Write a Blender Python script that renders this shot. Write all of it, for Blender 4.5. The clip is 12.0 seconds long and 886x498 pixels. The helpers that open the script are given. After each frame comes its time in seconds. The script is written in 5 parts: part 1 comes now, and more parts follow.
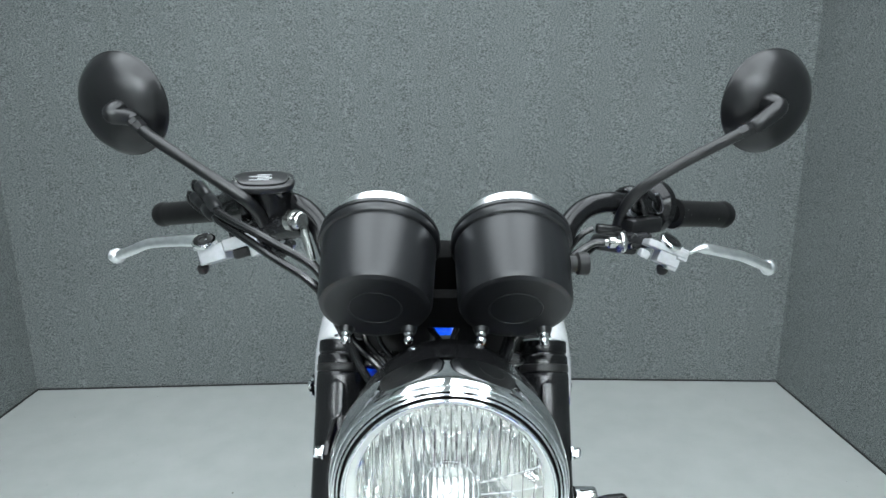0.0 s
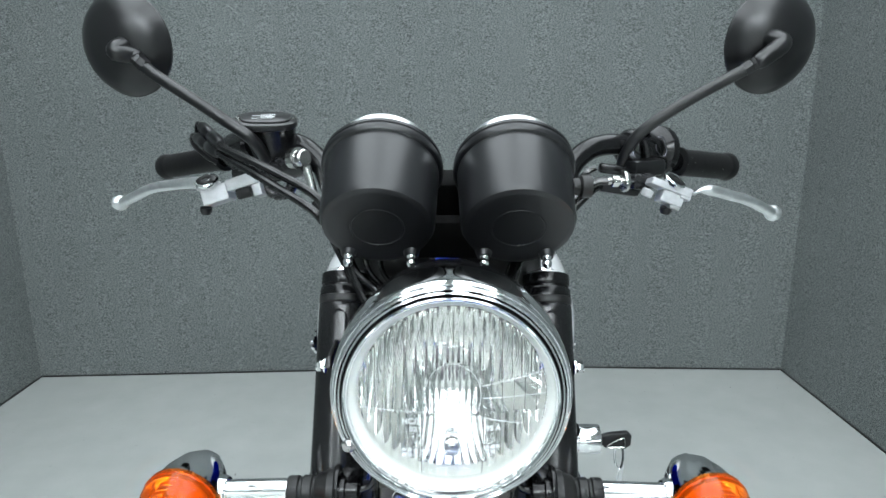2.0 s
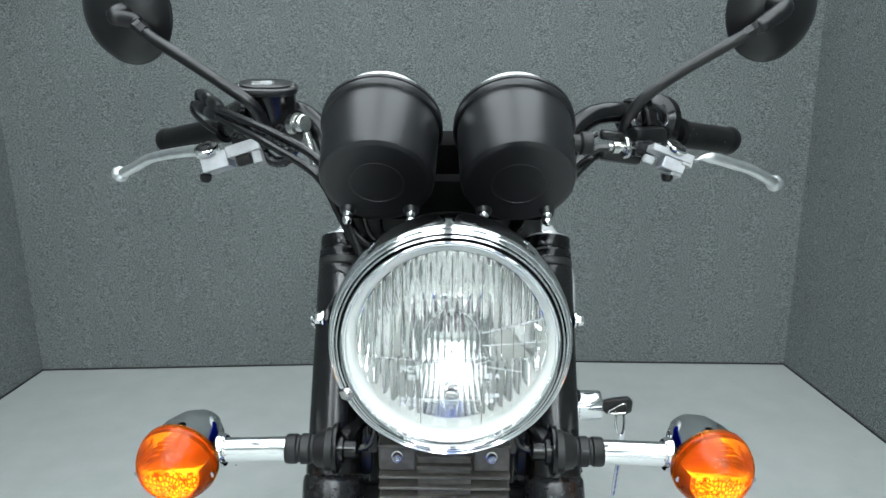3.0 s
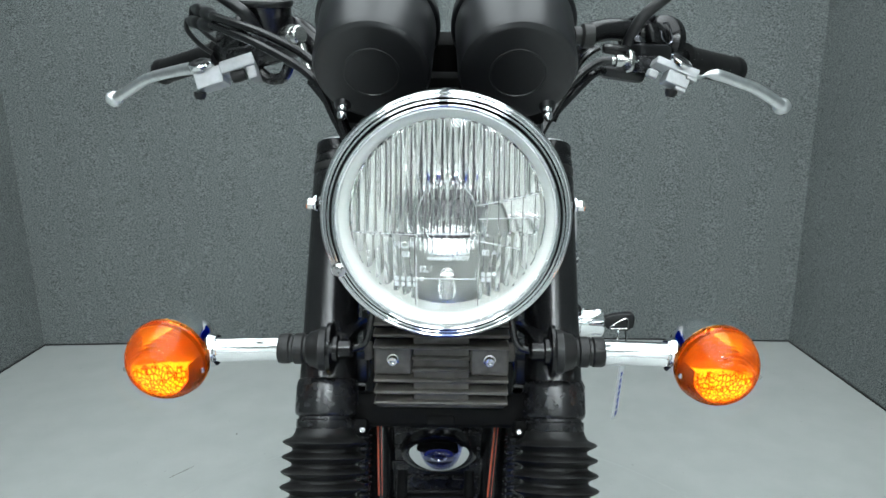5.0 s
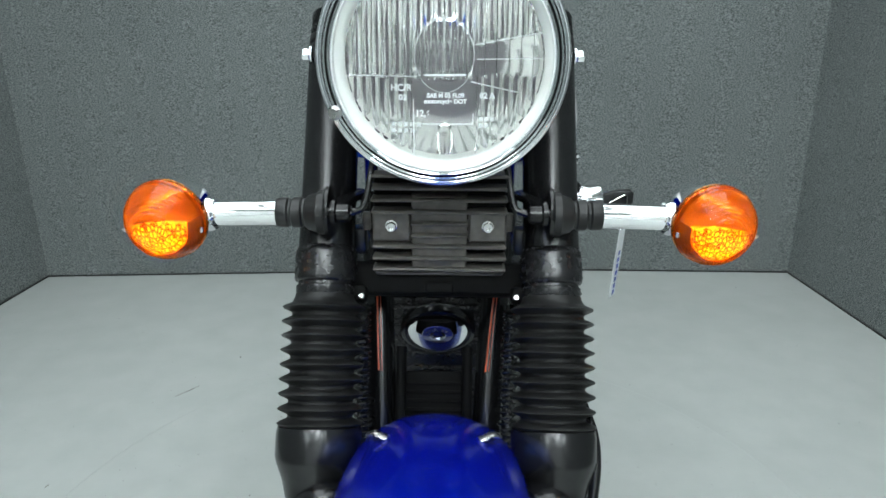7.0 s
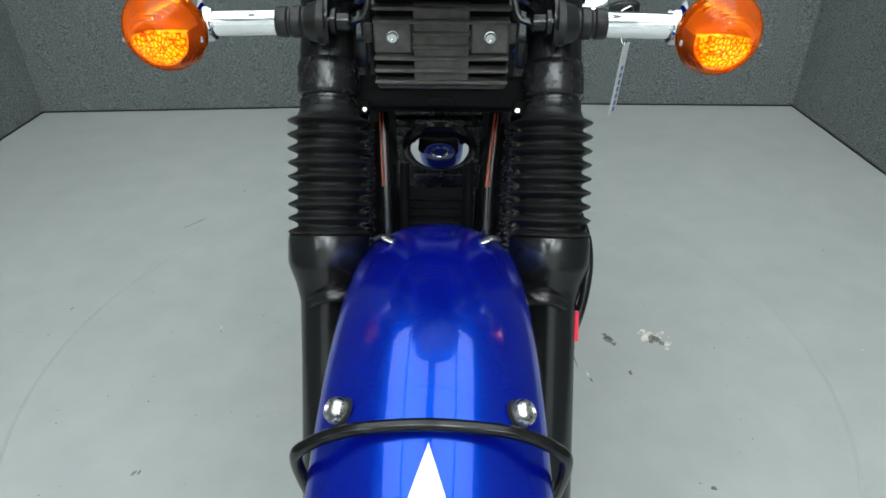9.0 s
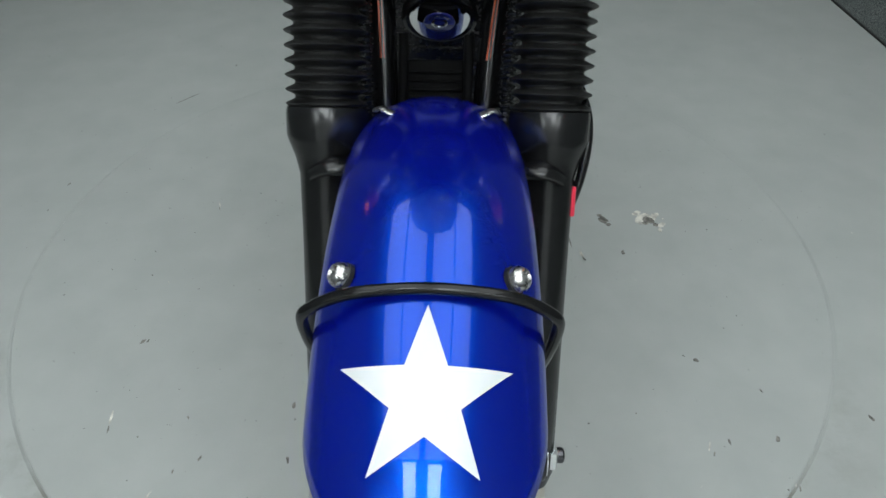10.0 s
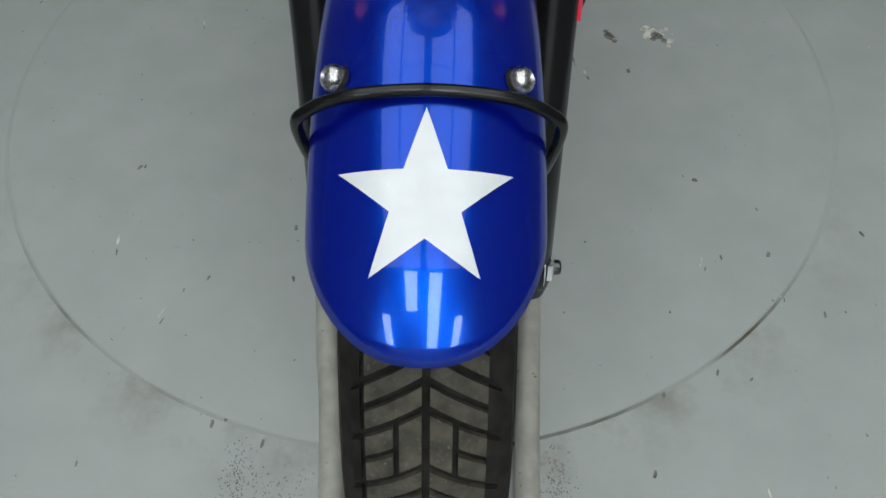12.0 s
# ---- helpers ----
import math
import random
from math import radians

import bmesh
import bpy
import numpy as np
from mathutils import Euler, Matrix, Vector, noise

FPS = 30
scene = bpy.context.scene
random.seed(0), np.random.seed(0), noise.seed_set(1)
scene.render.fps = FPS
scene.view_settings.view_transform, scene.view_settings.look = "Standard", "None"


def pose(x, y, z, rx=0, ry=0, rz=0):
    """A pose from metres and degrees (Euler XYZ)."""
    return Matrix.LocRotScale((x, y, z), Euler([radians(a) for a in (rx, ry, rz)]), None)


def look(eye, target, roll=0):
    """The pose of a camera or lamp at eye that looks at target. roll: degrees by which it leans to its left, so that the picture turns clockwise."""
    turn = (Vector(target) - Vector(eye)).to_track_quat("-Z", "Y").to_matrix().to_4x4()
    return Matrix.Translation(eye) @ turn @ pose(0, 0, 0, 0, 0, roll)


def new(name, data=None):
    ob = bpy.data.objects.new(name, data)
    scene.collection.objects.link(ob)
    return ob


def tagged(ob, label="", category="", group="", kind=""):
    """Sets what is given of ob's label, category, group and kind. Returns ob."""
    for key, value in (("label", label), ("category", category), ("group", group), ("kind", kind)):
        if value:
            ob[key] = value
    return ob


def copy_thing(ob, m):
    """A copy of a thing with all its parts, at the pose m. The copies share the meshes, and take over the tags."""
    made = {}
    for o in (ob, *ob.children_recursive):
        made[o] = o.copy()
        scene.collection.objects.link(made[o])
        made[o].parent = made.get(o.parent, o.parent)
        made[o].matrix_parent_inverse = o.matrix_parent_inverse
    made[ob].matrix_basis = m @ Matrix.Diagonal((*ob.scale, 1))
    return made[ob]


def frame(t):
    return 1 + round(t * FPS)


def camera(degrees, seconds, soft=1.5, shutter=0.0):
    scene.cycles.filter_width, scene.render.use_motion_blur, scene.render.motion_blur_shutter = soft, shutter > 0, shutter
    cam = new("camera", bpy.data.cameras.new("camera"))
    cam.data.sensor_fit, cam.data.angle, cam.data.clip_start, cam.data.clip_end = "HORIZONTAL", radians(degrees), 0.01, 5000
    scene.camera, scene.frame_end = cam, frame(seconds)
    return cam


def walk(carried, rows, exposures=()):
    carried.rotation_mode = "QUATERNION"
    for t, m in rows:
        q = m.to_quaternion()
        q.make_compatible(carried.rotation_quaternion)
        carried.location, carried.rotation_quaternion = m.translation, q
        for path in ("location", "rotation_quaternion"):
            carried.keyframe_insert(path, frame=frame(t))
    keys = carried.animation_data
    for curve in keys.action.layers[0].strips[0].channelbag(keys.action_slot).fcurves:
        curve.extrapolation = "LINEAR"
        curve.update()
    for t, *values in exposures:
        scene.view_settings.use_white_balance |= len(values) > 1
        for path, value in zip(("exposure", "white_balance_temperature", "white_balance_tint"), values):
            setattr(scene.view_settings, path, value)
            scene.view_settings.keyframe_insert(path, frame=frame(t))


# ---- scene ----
cam = camera(67.53, 12.0, soft=1.6)
PATH = [
    (0, (0.0068, -0.0618, 1.2534), (-0.0326, 1.8745, 0.7544), -0.68),
    (0.5, (0.0075, -0.0648, 1.2344), (-0.0356, 1.8727, 0.7401), -0.74),
    (1, (0.0067, -0.0704, 1.2158), (-0.0370, 1.8687, 0.7278), -0.70),
    (1.5, (0.0073, -0.0753, 1.1978), (-0.0405, 1.8648, 0.7142), -0.73),
    (2, (0.0071, -0.0788, 1.1809), (-0.0427, 1.8611, 0.6968), -0.71),
    (2.5, (0.0079, -0.0823, 1.1613), (-0.0452, 1.8593, 0.6844), -0.69),
    (3, (0.0091, -0.0857, 1.1396), (-0.0474, 1.8567, 0.6665), -0.69),
    (5, (0.0144, -0.0914, 1.0499), (-0.0540, 1.8483, 0.5674), -0.65),
    (5.5, (0.0146, -0.0931, 1.0280), (-0.0543, 1.8410, 0.5234), -0.62),
    (6, (0.0159, -0.0974, 1.0096), (-0.0551, 1.8261, 0.4660), -0.66),
    (6.5, (0.0174, -0.1028, 0.9917), (-0.0554, 1.8088, 0.4082), -0.69),
    (8.5, (0.0153, -0.1354, 0.9620), (-0.0544, 1.6467, 0.0570), -0.80),
    (9, (0.0151, -0.1383, 0.9617), (-0.0544, 1.5572, -0.0967), -0.94),
    (9.5, (0.0137, -0.1397, 0.9563), (-0.0478, 1.4586, -0.2445), -0.74),
    (10, (0.0131, -0.1479, 0.9585), (-0.0405, 1.3367, -0.3806), -0.16),
    (10.5, (0.0140, -0.1537, 0.9597), (-0.0384, 1.2078, -0.5044), -0.25),
    (11, (0.0133, -0.1571, 0.9562), (-0.0322, 1.0897, -0.6069), -0.18),
    (11.5, (0.0139, -0.1565, 0.9476), (-0.0330, 1.0018, -0.6821), -0.47),
    (12, (0.0127, -0.1536, 0.9419), (-0.0272, 0.9472, -0.7274), -0.74),
]
walk(cam, [(t, look(eye, target, roll)) for t, eye, target, roll in PATH],
     exposures=[(0.0, 0.0, 6280, 10), (1.5, -0.03, 6290, 10), (3.0, -0.17, 6310, 9), (5.0, -0.2, 6330, 8), (6.5, -0.22, 6350, 7), (8.5, -0.33, 6400, 7), (9.5, -0.68, 6480, 8), (10.5, -1.10, 6560, 10), (12.0, -1.25, 6590, 10)])

# ---- light ----
world = bpy.data.worlds.new("studio")
scene.world = world
world.use_nodes = True
world.node_tree.nodes["Background"].inputs[0].default_value = (0.9, 0.95, 1.0, 1)
world.node_tree.nodes["Background"].inputs[1].default_value = 0.15
PANEL_POWER = 5.3


# ---- materials ----
def principled(name, colour, rough=0.5, metal=0.0, coat=0.0, spec=0.5):
    m = bpy.data.materials.new(name)
    m.use_nodes = True
    b = m.node_tree.nodes["Principled BSDF"]
    b.inputs["Base Color"].default_value = (*colour, 1)
    b.inputs["Roughness"].default_value = rough
    b.inputs["Metallic"].default_value = metal
    b.inputs["Coat Weight"].default_value = coat
    b.inputs["Coat Roughness"].default_value = 0.03
    b.inputs["Specular IOR Level"].default_value = spec
    return m, m.node_tree, b


def grain(nt, b, colour_a, colour_b, scale, rough=None, bump=0.0, bump_scale=None, bump_dist=0.001, detail=6.0, big=None, ramp=(0.35, 0.65), blend=0.4, stretch=None):
    """Two-scale colour variation, with roughness variation and fine relief."""
    n, l = nt.nodes, nt.links
    tc = n.new("ShaderNodeTexCoord")
    t1 = n.new("ShaderNodeTexNoise")
    t1.inputs["Scale"].default_value = scale
    t1.inputs["Detail"].default_value = detail
    where = tc.outputs["Object"]
    if stretch:
        mp = n.new("ShaderNodeMapping")
        mp.inputs["Scale"].default_value = stretch
        l.new(where, mp.inputs["Vector"])
        where = mp.outputs["Vector"]
    l.new(where, t1.inputs["Vector"])
    fac = t1.outputs["Fac"]
    if big:
        t2 = n.new("ShaderNodeTexNoise")
        t2.inputs["Scale"].default_value = big
        t2.inputs["Detail"].default_value = 3.0
        l.new(tc.outputs["Object"], t2.inputs["Vector"])
        mix = n.new("ShaderNodeMix")
        mix.inputs["Factor"].default_value = blend
        l.new(fac, mix.inputs["A"])
        l.new(t2.outputs["Fac"], mix.inputs["B"])
        fac = mix.outputs["Result"]
    r = n.new("ShaderNodeValToRGB")
    r.color_ramp.elements[0].position, r.color_ramp.elements[1].position = ramp
    r.color_ramp.elements[0].color = (*colour_a, 1)
    r.color_ramp.elements[1].color = (*colour_b, 1)
    l.new(fac, r.inputs["Fac"])
    l.new(r.outputs["Color"], b.inputs["Base Color"])
    if rough:
        mr = n.new("ShaderNodeMapRange")
        mr.inputs["To Min"].default_value, mr.inputs["To Max"].default_value = rough
        l.new(fac, mr.inputs["Value"])
        l.new(mr.outputs["Result"], b.inputs["Roughness"])
    if bump:
        t3 = n.new("ShaderNodeTexNoise")
        t3.inputs["Scale"].default_value = bump_scale or scale * 4
        t3.inputs["Detail"].default_value = 5.0
        l.new(where, t3.inputs["Vector"])
        bp = n.new("ShaderNodeBump")
        bp.inputs["Strength"].default_value = bump
        bp.inputs["Distance"].default_value = bump_dist
        l.new(t3.outputs["Fac"], bp.inputs["Height"])
        l.new(bp.outputs["Normal"], b.inputs["Normal"])


def carpet_material():
    m, nt, b = principled("grey_felt", (0.2, 0.22, 0.21), 0.95, spec=0.15)
    grain(nt, b, (0.056, 0.063, 0.063), (0.304, 0.330, 0.325), 195.0, bump=0.9, bump_scale=330.0, bump_dist=0.004, detail=5.0, big=2.0, ramp=(0.365, 0.635), blend=0.06, stretch=(1.0, 1.0, 2.5))
    return m


def floor_material(name, a, c, grimy=False):
    m, nt, b = principled(name, a, 0.45)
    grain(nt, b, a, c, 9.0, rough=(0.34, 0.55), bump=0.12, bump_scale=60.0, bump_dist=0.001, big=1.3, ramp=(0.3, 0.7))
    n, l = nt.nodes, nt.links
    tc = n.new("ShaderNodeTexCoord")
    v = n.new("ShaderNodeTexNoise")
    v.inputs["Scale"].default_value, v.inputs["Detail"].default_value, v.inputs["Roughness"].default_value = 26.0, 8.0, 0.75
    l.new(tc.outputs["Object"], v.inputs["Vector"])
    r = n.new("ShaderNodeValToRGB")
    r.color_ramp.elements[0].position, r.color_ramp.elements[1].position = 0.70, 0.76
    l.new(v.outputs["Fac"], r.inputs["Fac"])
    old = b.inputs["Base Color"].links[0].from_socket
    mx = n.new("ShaderNodeMix")
    mx.data_type = "RGBA"
    mx.inputs["B"].default_value = (0.23, 0.22, 0.20, 1)
    l.new(r.outputs["Color"], mx.inputs["Factor"])
    l.new(old, mx.inputs["A"])
    l.new(mx.outputs["Result"], b.inputs["Base Color"])
    if grimy:
        # dirt swept up against the rim of the turntable
        sub = n.new("ShaderNodeVectorMath")
        sub.operation = "DISTANCE"
        sub.inputs[1].default_value = (-0.065, 0.945, 0.0)
        l.new(tc.outputs["Object"], sub.inputs[0])
        ring = n.new("ShaderNodeValToRGB")
        e = ring.color_ramp.elements
        e[0].position, e[0].color = 0.80, (1, 1, 1, 1)
        e[1].position, e[1].color = 0.93, (0, 0, 0, 1)
        l.new(sub.outputs["Value"], ring.inputs["Fac"])
        n2 = n.new("ShaderNodeTexNoise")
        n2.inputs["Scale"].default_value, n2.inputs["Detail"].default_value = 7.0, 9.0
        n2.inputs["Roughness"].default_value = 0.7
        l.new(tc.outputs["Object"], n2.inputs["Vector"])
        r2 = n.new("ShaderNodeValToRGB")
        r2.color_ramp.elements[0].position, r2.color_ramp.elements[1].position = 0.46, 0.68
        l.new(n2.outputs["Fac"], r2.inputs["Fac"])
        mul = n.new("ShaderNodeMath")
        mul.operation = "MULTIPLY"
        near = n.new("ShaderNodeSeparateXYZ")
        l.new(tc.outputs["Object"], near.inputs[0])
        side = n.new("ShaderNodeMapRange")
        side.inputs["From Min"].default_value, side.inputs["From Max"].default_value = 0.25, 0.70
        side.inputs["To Min"].default_value, side.inputs["To Max"].default_value = 1.0, 0.0
        l.new(near.outputs["Y"], side.inputs["Value"])
        both = n.new("ShaderNodeMath")
        both.operation = "MULTIPLY"
        l.new(ring.outputs["Color"], both.inputs[0])
        l.new(side.outputs["Result"], both.inputs[1])
        l.new(both.outputs["Value"], mul.inputs[0])
        l.new(r2.outputs["Color"], mul.inputs[1])
        m2 = n.new("ShaderNodeMix")
        m2.data_type = "RGBA"
        m2.inputs["B"].default_value = (0.20, 0.18, 0.14, 1)
        l.new(mul.outputs["Value"], m2.inputs["Factor"])
        l.new(mx.outputs["Result"], m2.inputs["A"])
        l.new(m2.outputs["Result"], b.inputs["Base Color"])
    return m


def simple(name, colour, rough, metal=0.0, coat=0.0, spec=0.5, vary=0.25, scale=60.0, bump=0.0, bscale=400.0):
    m, nt, b = principled(name, colour, rough, metal, coat, spec)
    lo = tuple(max(0.0, v * (1 - vary)) for v in colour)
    hi = tuple(min(1.0, v * (1 + vary)) for v in colour)
    grain(nt, b, lo, hi, scale, rough=(max(0.02, rough * 0.85), min(1, rough * 1.2)), bump=bump, bump_scale=bscale, bump_dist=0.0004)
    return m


def specks(m, colour, scale, low, high):
    """Scattered specks of another colour over what a material already shows."""
    n, l = m.node_tree.nodes, m.node_tree.links
    b = n["Principled BSDF"]
    tc, v, r, mx = n.new("ShaderNodeTexCoord"), n.new("ShaderNodeTexNoise"), n.new("ShaderNodeValToRGB"), n.new("ShaderNodeMix")
    v.inputs["Scale"].default_value, v.inputs["Detail"].default_value = scale, 3.0
    r.color_ramp.elements[0].position, r.color_ramp.elements[1].position = low, high
    mx.data_type = "RGBA"
    mx.inputs["B"].default_value = (*colour, 1)
    old = b.inputs["Base Color"].links[0].from_socket
    l.new(tc.outputs["Object"], v.inputs["Vector"])
    l.new(v.outputs["Fac"], r.inputs["Fac"])
    l.new(r.outputs["Color"], mx.inputs["Factor"])
    l.new(old, mx.inputs["A"])
    l.new(mx.outputs["Result"], b.inputs["Base Color"])


CARPET = carpet_material()
FLOOR = floor_material("painted_floor", (0.366, 0.385, 0.371), (0.437, 0.455, 0.440), True)
DISC = floor_material("painted_disc", (0.366, 0.385, 0.371), (0.437, 0.455, 0.440))
CHIPW = simple("bare_plaster", (0.62, 0.60, 0.54), 0.9, vary=0.3, scale=80)
CHIPD = simple("bare_concrete", (0.19, 0.18, 0.16), 0.9, vary=0.5, scale=120)
def seam_material():
    m, nt, b = principled("dusty_seam", (0.3, 0.3, 0.29), 0.9, spec=0.2)
    grain(nt, b, (0.09, 0.075, 0.050), (0.36, 0.375, 0.36), 3.0, detail=8.0, ramp=(0.40, 0.56))
    # the dirt lies along the near side; at the back the seam is painted over
    n, l = nt.nodes, nt.links
    tc, xyz, side, mx = n.new("ShaderNodeTexCoord"), n.new("ShaderNodeSeparateXYZ"), n.new("ShaderNodeMapRange"), n.new("ShaderNodeMix")
    side.inputs["From Min"].default_value, side.inputs["From Max"].default_value = 0.32, 0.62
    mx.data_type = "RGBA"
    mx.inputs["B"].default_value = (0.42, 0.44, 0.425, 1)
    old = b.inputs["Base Color"].links[0].from_socket
    l.new(tc.outputs["Object"], xyz.inputs[0])
    l.new(xyz.outputs["Y"], side.inputs["Value"])
    l.new(side.outputs["Result"], mx.inputs["Factor"])
    l.new(old, mx.inputs["A"])
    l.new(mx.outputs["Result"], b.inputs["Base Color"])
    return m


SEAM = seam_material()
CEILING = simple("ceiling_paint", (0.75, 0.76, 0.75), 0.9, vary=0.05, scale=4)
MATT = simple("satin_black_plastic", (0.0048, 0.0050, 0.0056), 0.31, spec=0.44, vary=0.2, scale=200, bump=0.10, bscale=900)
CASING = simple("satin_black_casing", (0.0058, 0.0062, 0.0074), 0.36, spec=0.60, vary=0.15, scale=200, bump=0.06, bscale=900)
SHELL = simple("moulded_black", (0.005, 0.005, 0.0057), 0.32, spec=0.55, vary=0.15, scale=200, bump=0.03, bscale=900)
BLACK = simple("gloss_black_paint", (0.005, 0.005, 0.0055), 0.19, spec=0.36, vary=0.08)
CAST = simple("black_cast_metal", (0.012, 0.012, 0.013), 0.26, spec=0.5, vary=0.3, scale=160, bump=0.04, bscale=260)
SATINBLACK = simple("satin_black_paint", (0.007, 0.007, 0.0076), 0.23, spec=0.50, vary=0.12, scale=90)
FINS = simple("brown_black_anodised", (0.095, 0.088, 0.078), 0.42, spec=0.35, vary=0.25, scale=90, bump=0.1)
RUBBER = simple("black_rubber", (0.011, 0.011, 0.011), 0.45, spec=0.4, vary=0.4, scale=45, bump=0.12, bscale=300)
DULLBLACK = simple("dull_black_and_slot_shade", (0.004, 0.004, 0.004), 0.7, spec=0.08, vary=0.3)
HOSE = simple("cable_sheath", (0.006, 0.006, 0.0066), 0.20, vary=0.2)
GRIP = simple("grip_rubber", (0.007, 0.007, 0.0072), 0.48, spec=0.22, vary=0.5, scale=80, bump=0.25, bscale=420)
specks(GRIP, (0.20, 0.20, 0.20), 190.0, 0.72, 0.75)
TREAD = simple("dusty_tread", (0.068, 0.062, 0.050), 0.85, spec=0.25, vary=0.35, scale=70, bump=0.3, bscale=500)
TYRE = simple("tyre_wall", (0.017, 0.0155, 0.0135), 0.8, spec=0.15, vary=0.4, scale=60, bump=0.2)
CHROME = simple("chrome", (0.86, 0.87, 0.88), 0.035, metal=1.0, vary=0.02)
STEEL = simple("zinc_steel", (0.60, 0.60, 0.58), 0.22, metal=1.0, vary=0.15, scale=150)
ALLOY = simple("polished_alloy", (0.84, 0.85, 0.86), 0.33, metal=1.0, vary=0.06, scale=120, bump=0.03)
PERCH = simple("cast_alloy", (0.46, 0.47, 0.48), 0.42, metal=0.4, vary=0.08, scale=120, bump=0.03)
RING = simple("lens_edge_light", (0.70, 0.72, 0.69), 0.35, metal=0.0, vary=0.02)
BEZEL = simple("brushed_chrome", (0.86, 0.87, 0.88), 0.30, metal=1.0, vary=0.03)
SHIELD = simple("dull_shield", (0.20, 0.185, 0.205), 0.45, metal=0.4, vary=0.1)
BOLT = simple("bolt_chrome", (0.52, 0.51, 0.50), 0.27, metal=1.0, vary=0.2, scale=300)
BLUEENAMEL = simple("dark_blue_enamel", (0.012, 0.02, 0.16), 0.18, metal=0.3, coat=0.5, vary=0.2)
PEWTER = simple("grey_tank_flank", (0.20, 0.21, 0.22), 0.3, coat=0.5, vary=0.1)
GRIT = simple("black_gap", (0.004, 0.004, 0.004), 0.8, spec=0.1, vary=0.2)
DARKCHROME = simple("black_chrome", (0.10, 0.10, 0.11), 0.12, metal=1.0, vary=0.1)
WHITE = simple("white_vinyl", (0.72, 0.73, 0.74), 0.25, coat=0.6, vary=0.03)
PALE = simple("pale_painted_tube", (0.42, 0.41, 0.36), 0.5, vary=0.14, scale=30, bump=0.06)
ORANGE = simple("orange_line_colour", (0.55, 0.06, 0.012), 0.4, vary=0.1)
PINK = simple("red_reflective_tape", (0.75, 0.04, 0.08), 0.4, vary=0.1)
TAGW = simple("white_tag", (0.7, 0.72, 0.74), 0.3, vary=0.05)
TAGB = simple("blue_print", (0.03, 0.06, 0.35), 0.4, vary=0.05)
specks(PALE, (0.06, 0.055, 0.045), 75.0, 0.71, 0.73)
specks(FLOOR, (0.10, 0.095, 0.085), 110.0, 0.735, 0.76)
specks(DISC, (0.10, 0.095, 0.085), 110.0, 0.735, 0.76)
specks(TREAD, (0.11, 0.105, 0.092), 300.0, 0.60, 0.72)
ENGRAVE = simple("moulded_lettering", (0.85, 0.88, 0.9), 0.35, vary=0.02)


def blue_material():
    """Metallic paint: flakes over a deep blue body, under one clear coat."""
    m, nt, b = principled("blue_metallic_paint", (0.0, 0.05, 0.40), 0.25, metal=1.0, coat=0.55)
    grain(nt, b, (0.0, 0.060, 0.44), (0.001, 0.076, 0.54), 1400.0, detail=2.0, big=8.0)
    body = nt.nodes.new("ShaderNodeBsdfPrincipled")
    body.inputs["Base Color"].default_value = (0.003, 0.006, 0.36, 1)
    body.inputs["Roughness"].default_value = 0.5
    body.inputs["Specular IOR Level"].default_value = 0.0
    mix = nt.nodes.new("ShaderNodeMixShader")
    for p in (b, body):
        p.inputs["Coat Weight"].default_value = 0.55
        p.inputs["Coat Roughness"].default_value = 0.02
    mix.inputs[0].default_value = 0.40
    nt.links.new(b.outputs[0], mix.inputs[1])
    nt.links.new(body.outputs[0], mix.inputs[2])
    nt.links.new(mix.outputs[0], nt.nodes["Material Output"].inputs[0])
    return m


def glass_material(name, colour, rough=0.0, ior=1.45):
    m, nt, b = principled(name, colour, rough)
    b.inputs["Transmission Weight"].default_value = 1.0
    b.inputs["IOR"].default_value = ior
    return m


def glow(name, colour, strength):
    m = bpy.data.materials.new(name)
    m.use_nodes = True
    nt = m.node_tree
    nt.nodes.clear()
    e = nt.nodes.new("ShaderNodeEmission")
    o = nt.nodes.new("ShaderNodeOutputMaterial")
    e.inputs["Color"].default_value = (*colour, 1)
    e.inputs["Strength"].default_value = strength
    nt.links.new(e.outputs[0], o.inputs[0])
    return m


BLUE = blue_material()
GLASS = glass_material("clear_glass", (0.985, 0.99, 0.975))
AMBER = glass_material("amber_plastic", (1.0, 0.29, 0.012), 0.03, 1.14)
AMBER.node_tree.nodes["Principled BSDF"].inputs["Coat Weight"].default_value = 0.6


def cloud_amber(nt):
    """The plastic is a little milky: part of the light scatters in its body."""
    n, l = nt.nodes, nt.links
    clear, tr, df, m1, m2 = n["Principled BSDF"], n.new("ShaderNodeBsdfTranslucent"), n.new("ShaderNodeBsdfDiffuse"), n.new("ShaderNodeMixShader"), n.new("ShaderNodeMixShader")
    tr.inputs["Color"].default_value = (1.0, 0.24, 0.012, 1)
    df.inputs["Color"].default_value = (0.90, 0.16, 0.010, 1)
    m1.inputs[0].default_value, m2.inputs[0].default_value = 0.5, 0.15
    l.new(tr.outputs[0], m1.inputs[1])
    l.new(df.outputs[0], m1.inputs[2])
    l.new(clear.outputs[0], m2.inputs[1])
    l.new(m1.outputs[0], m2.inputs[2])
    l.new(m2.outputs[0], n["Material Output"].inputs[0])


cloud_amber(AMBER.node_tree)


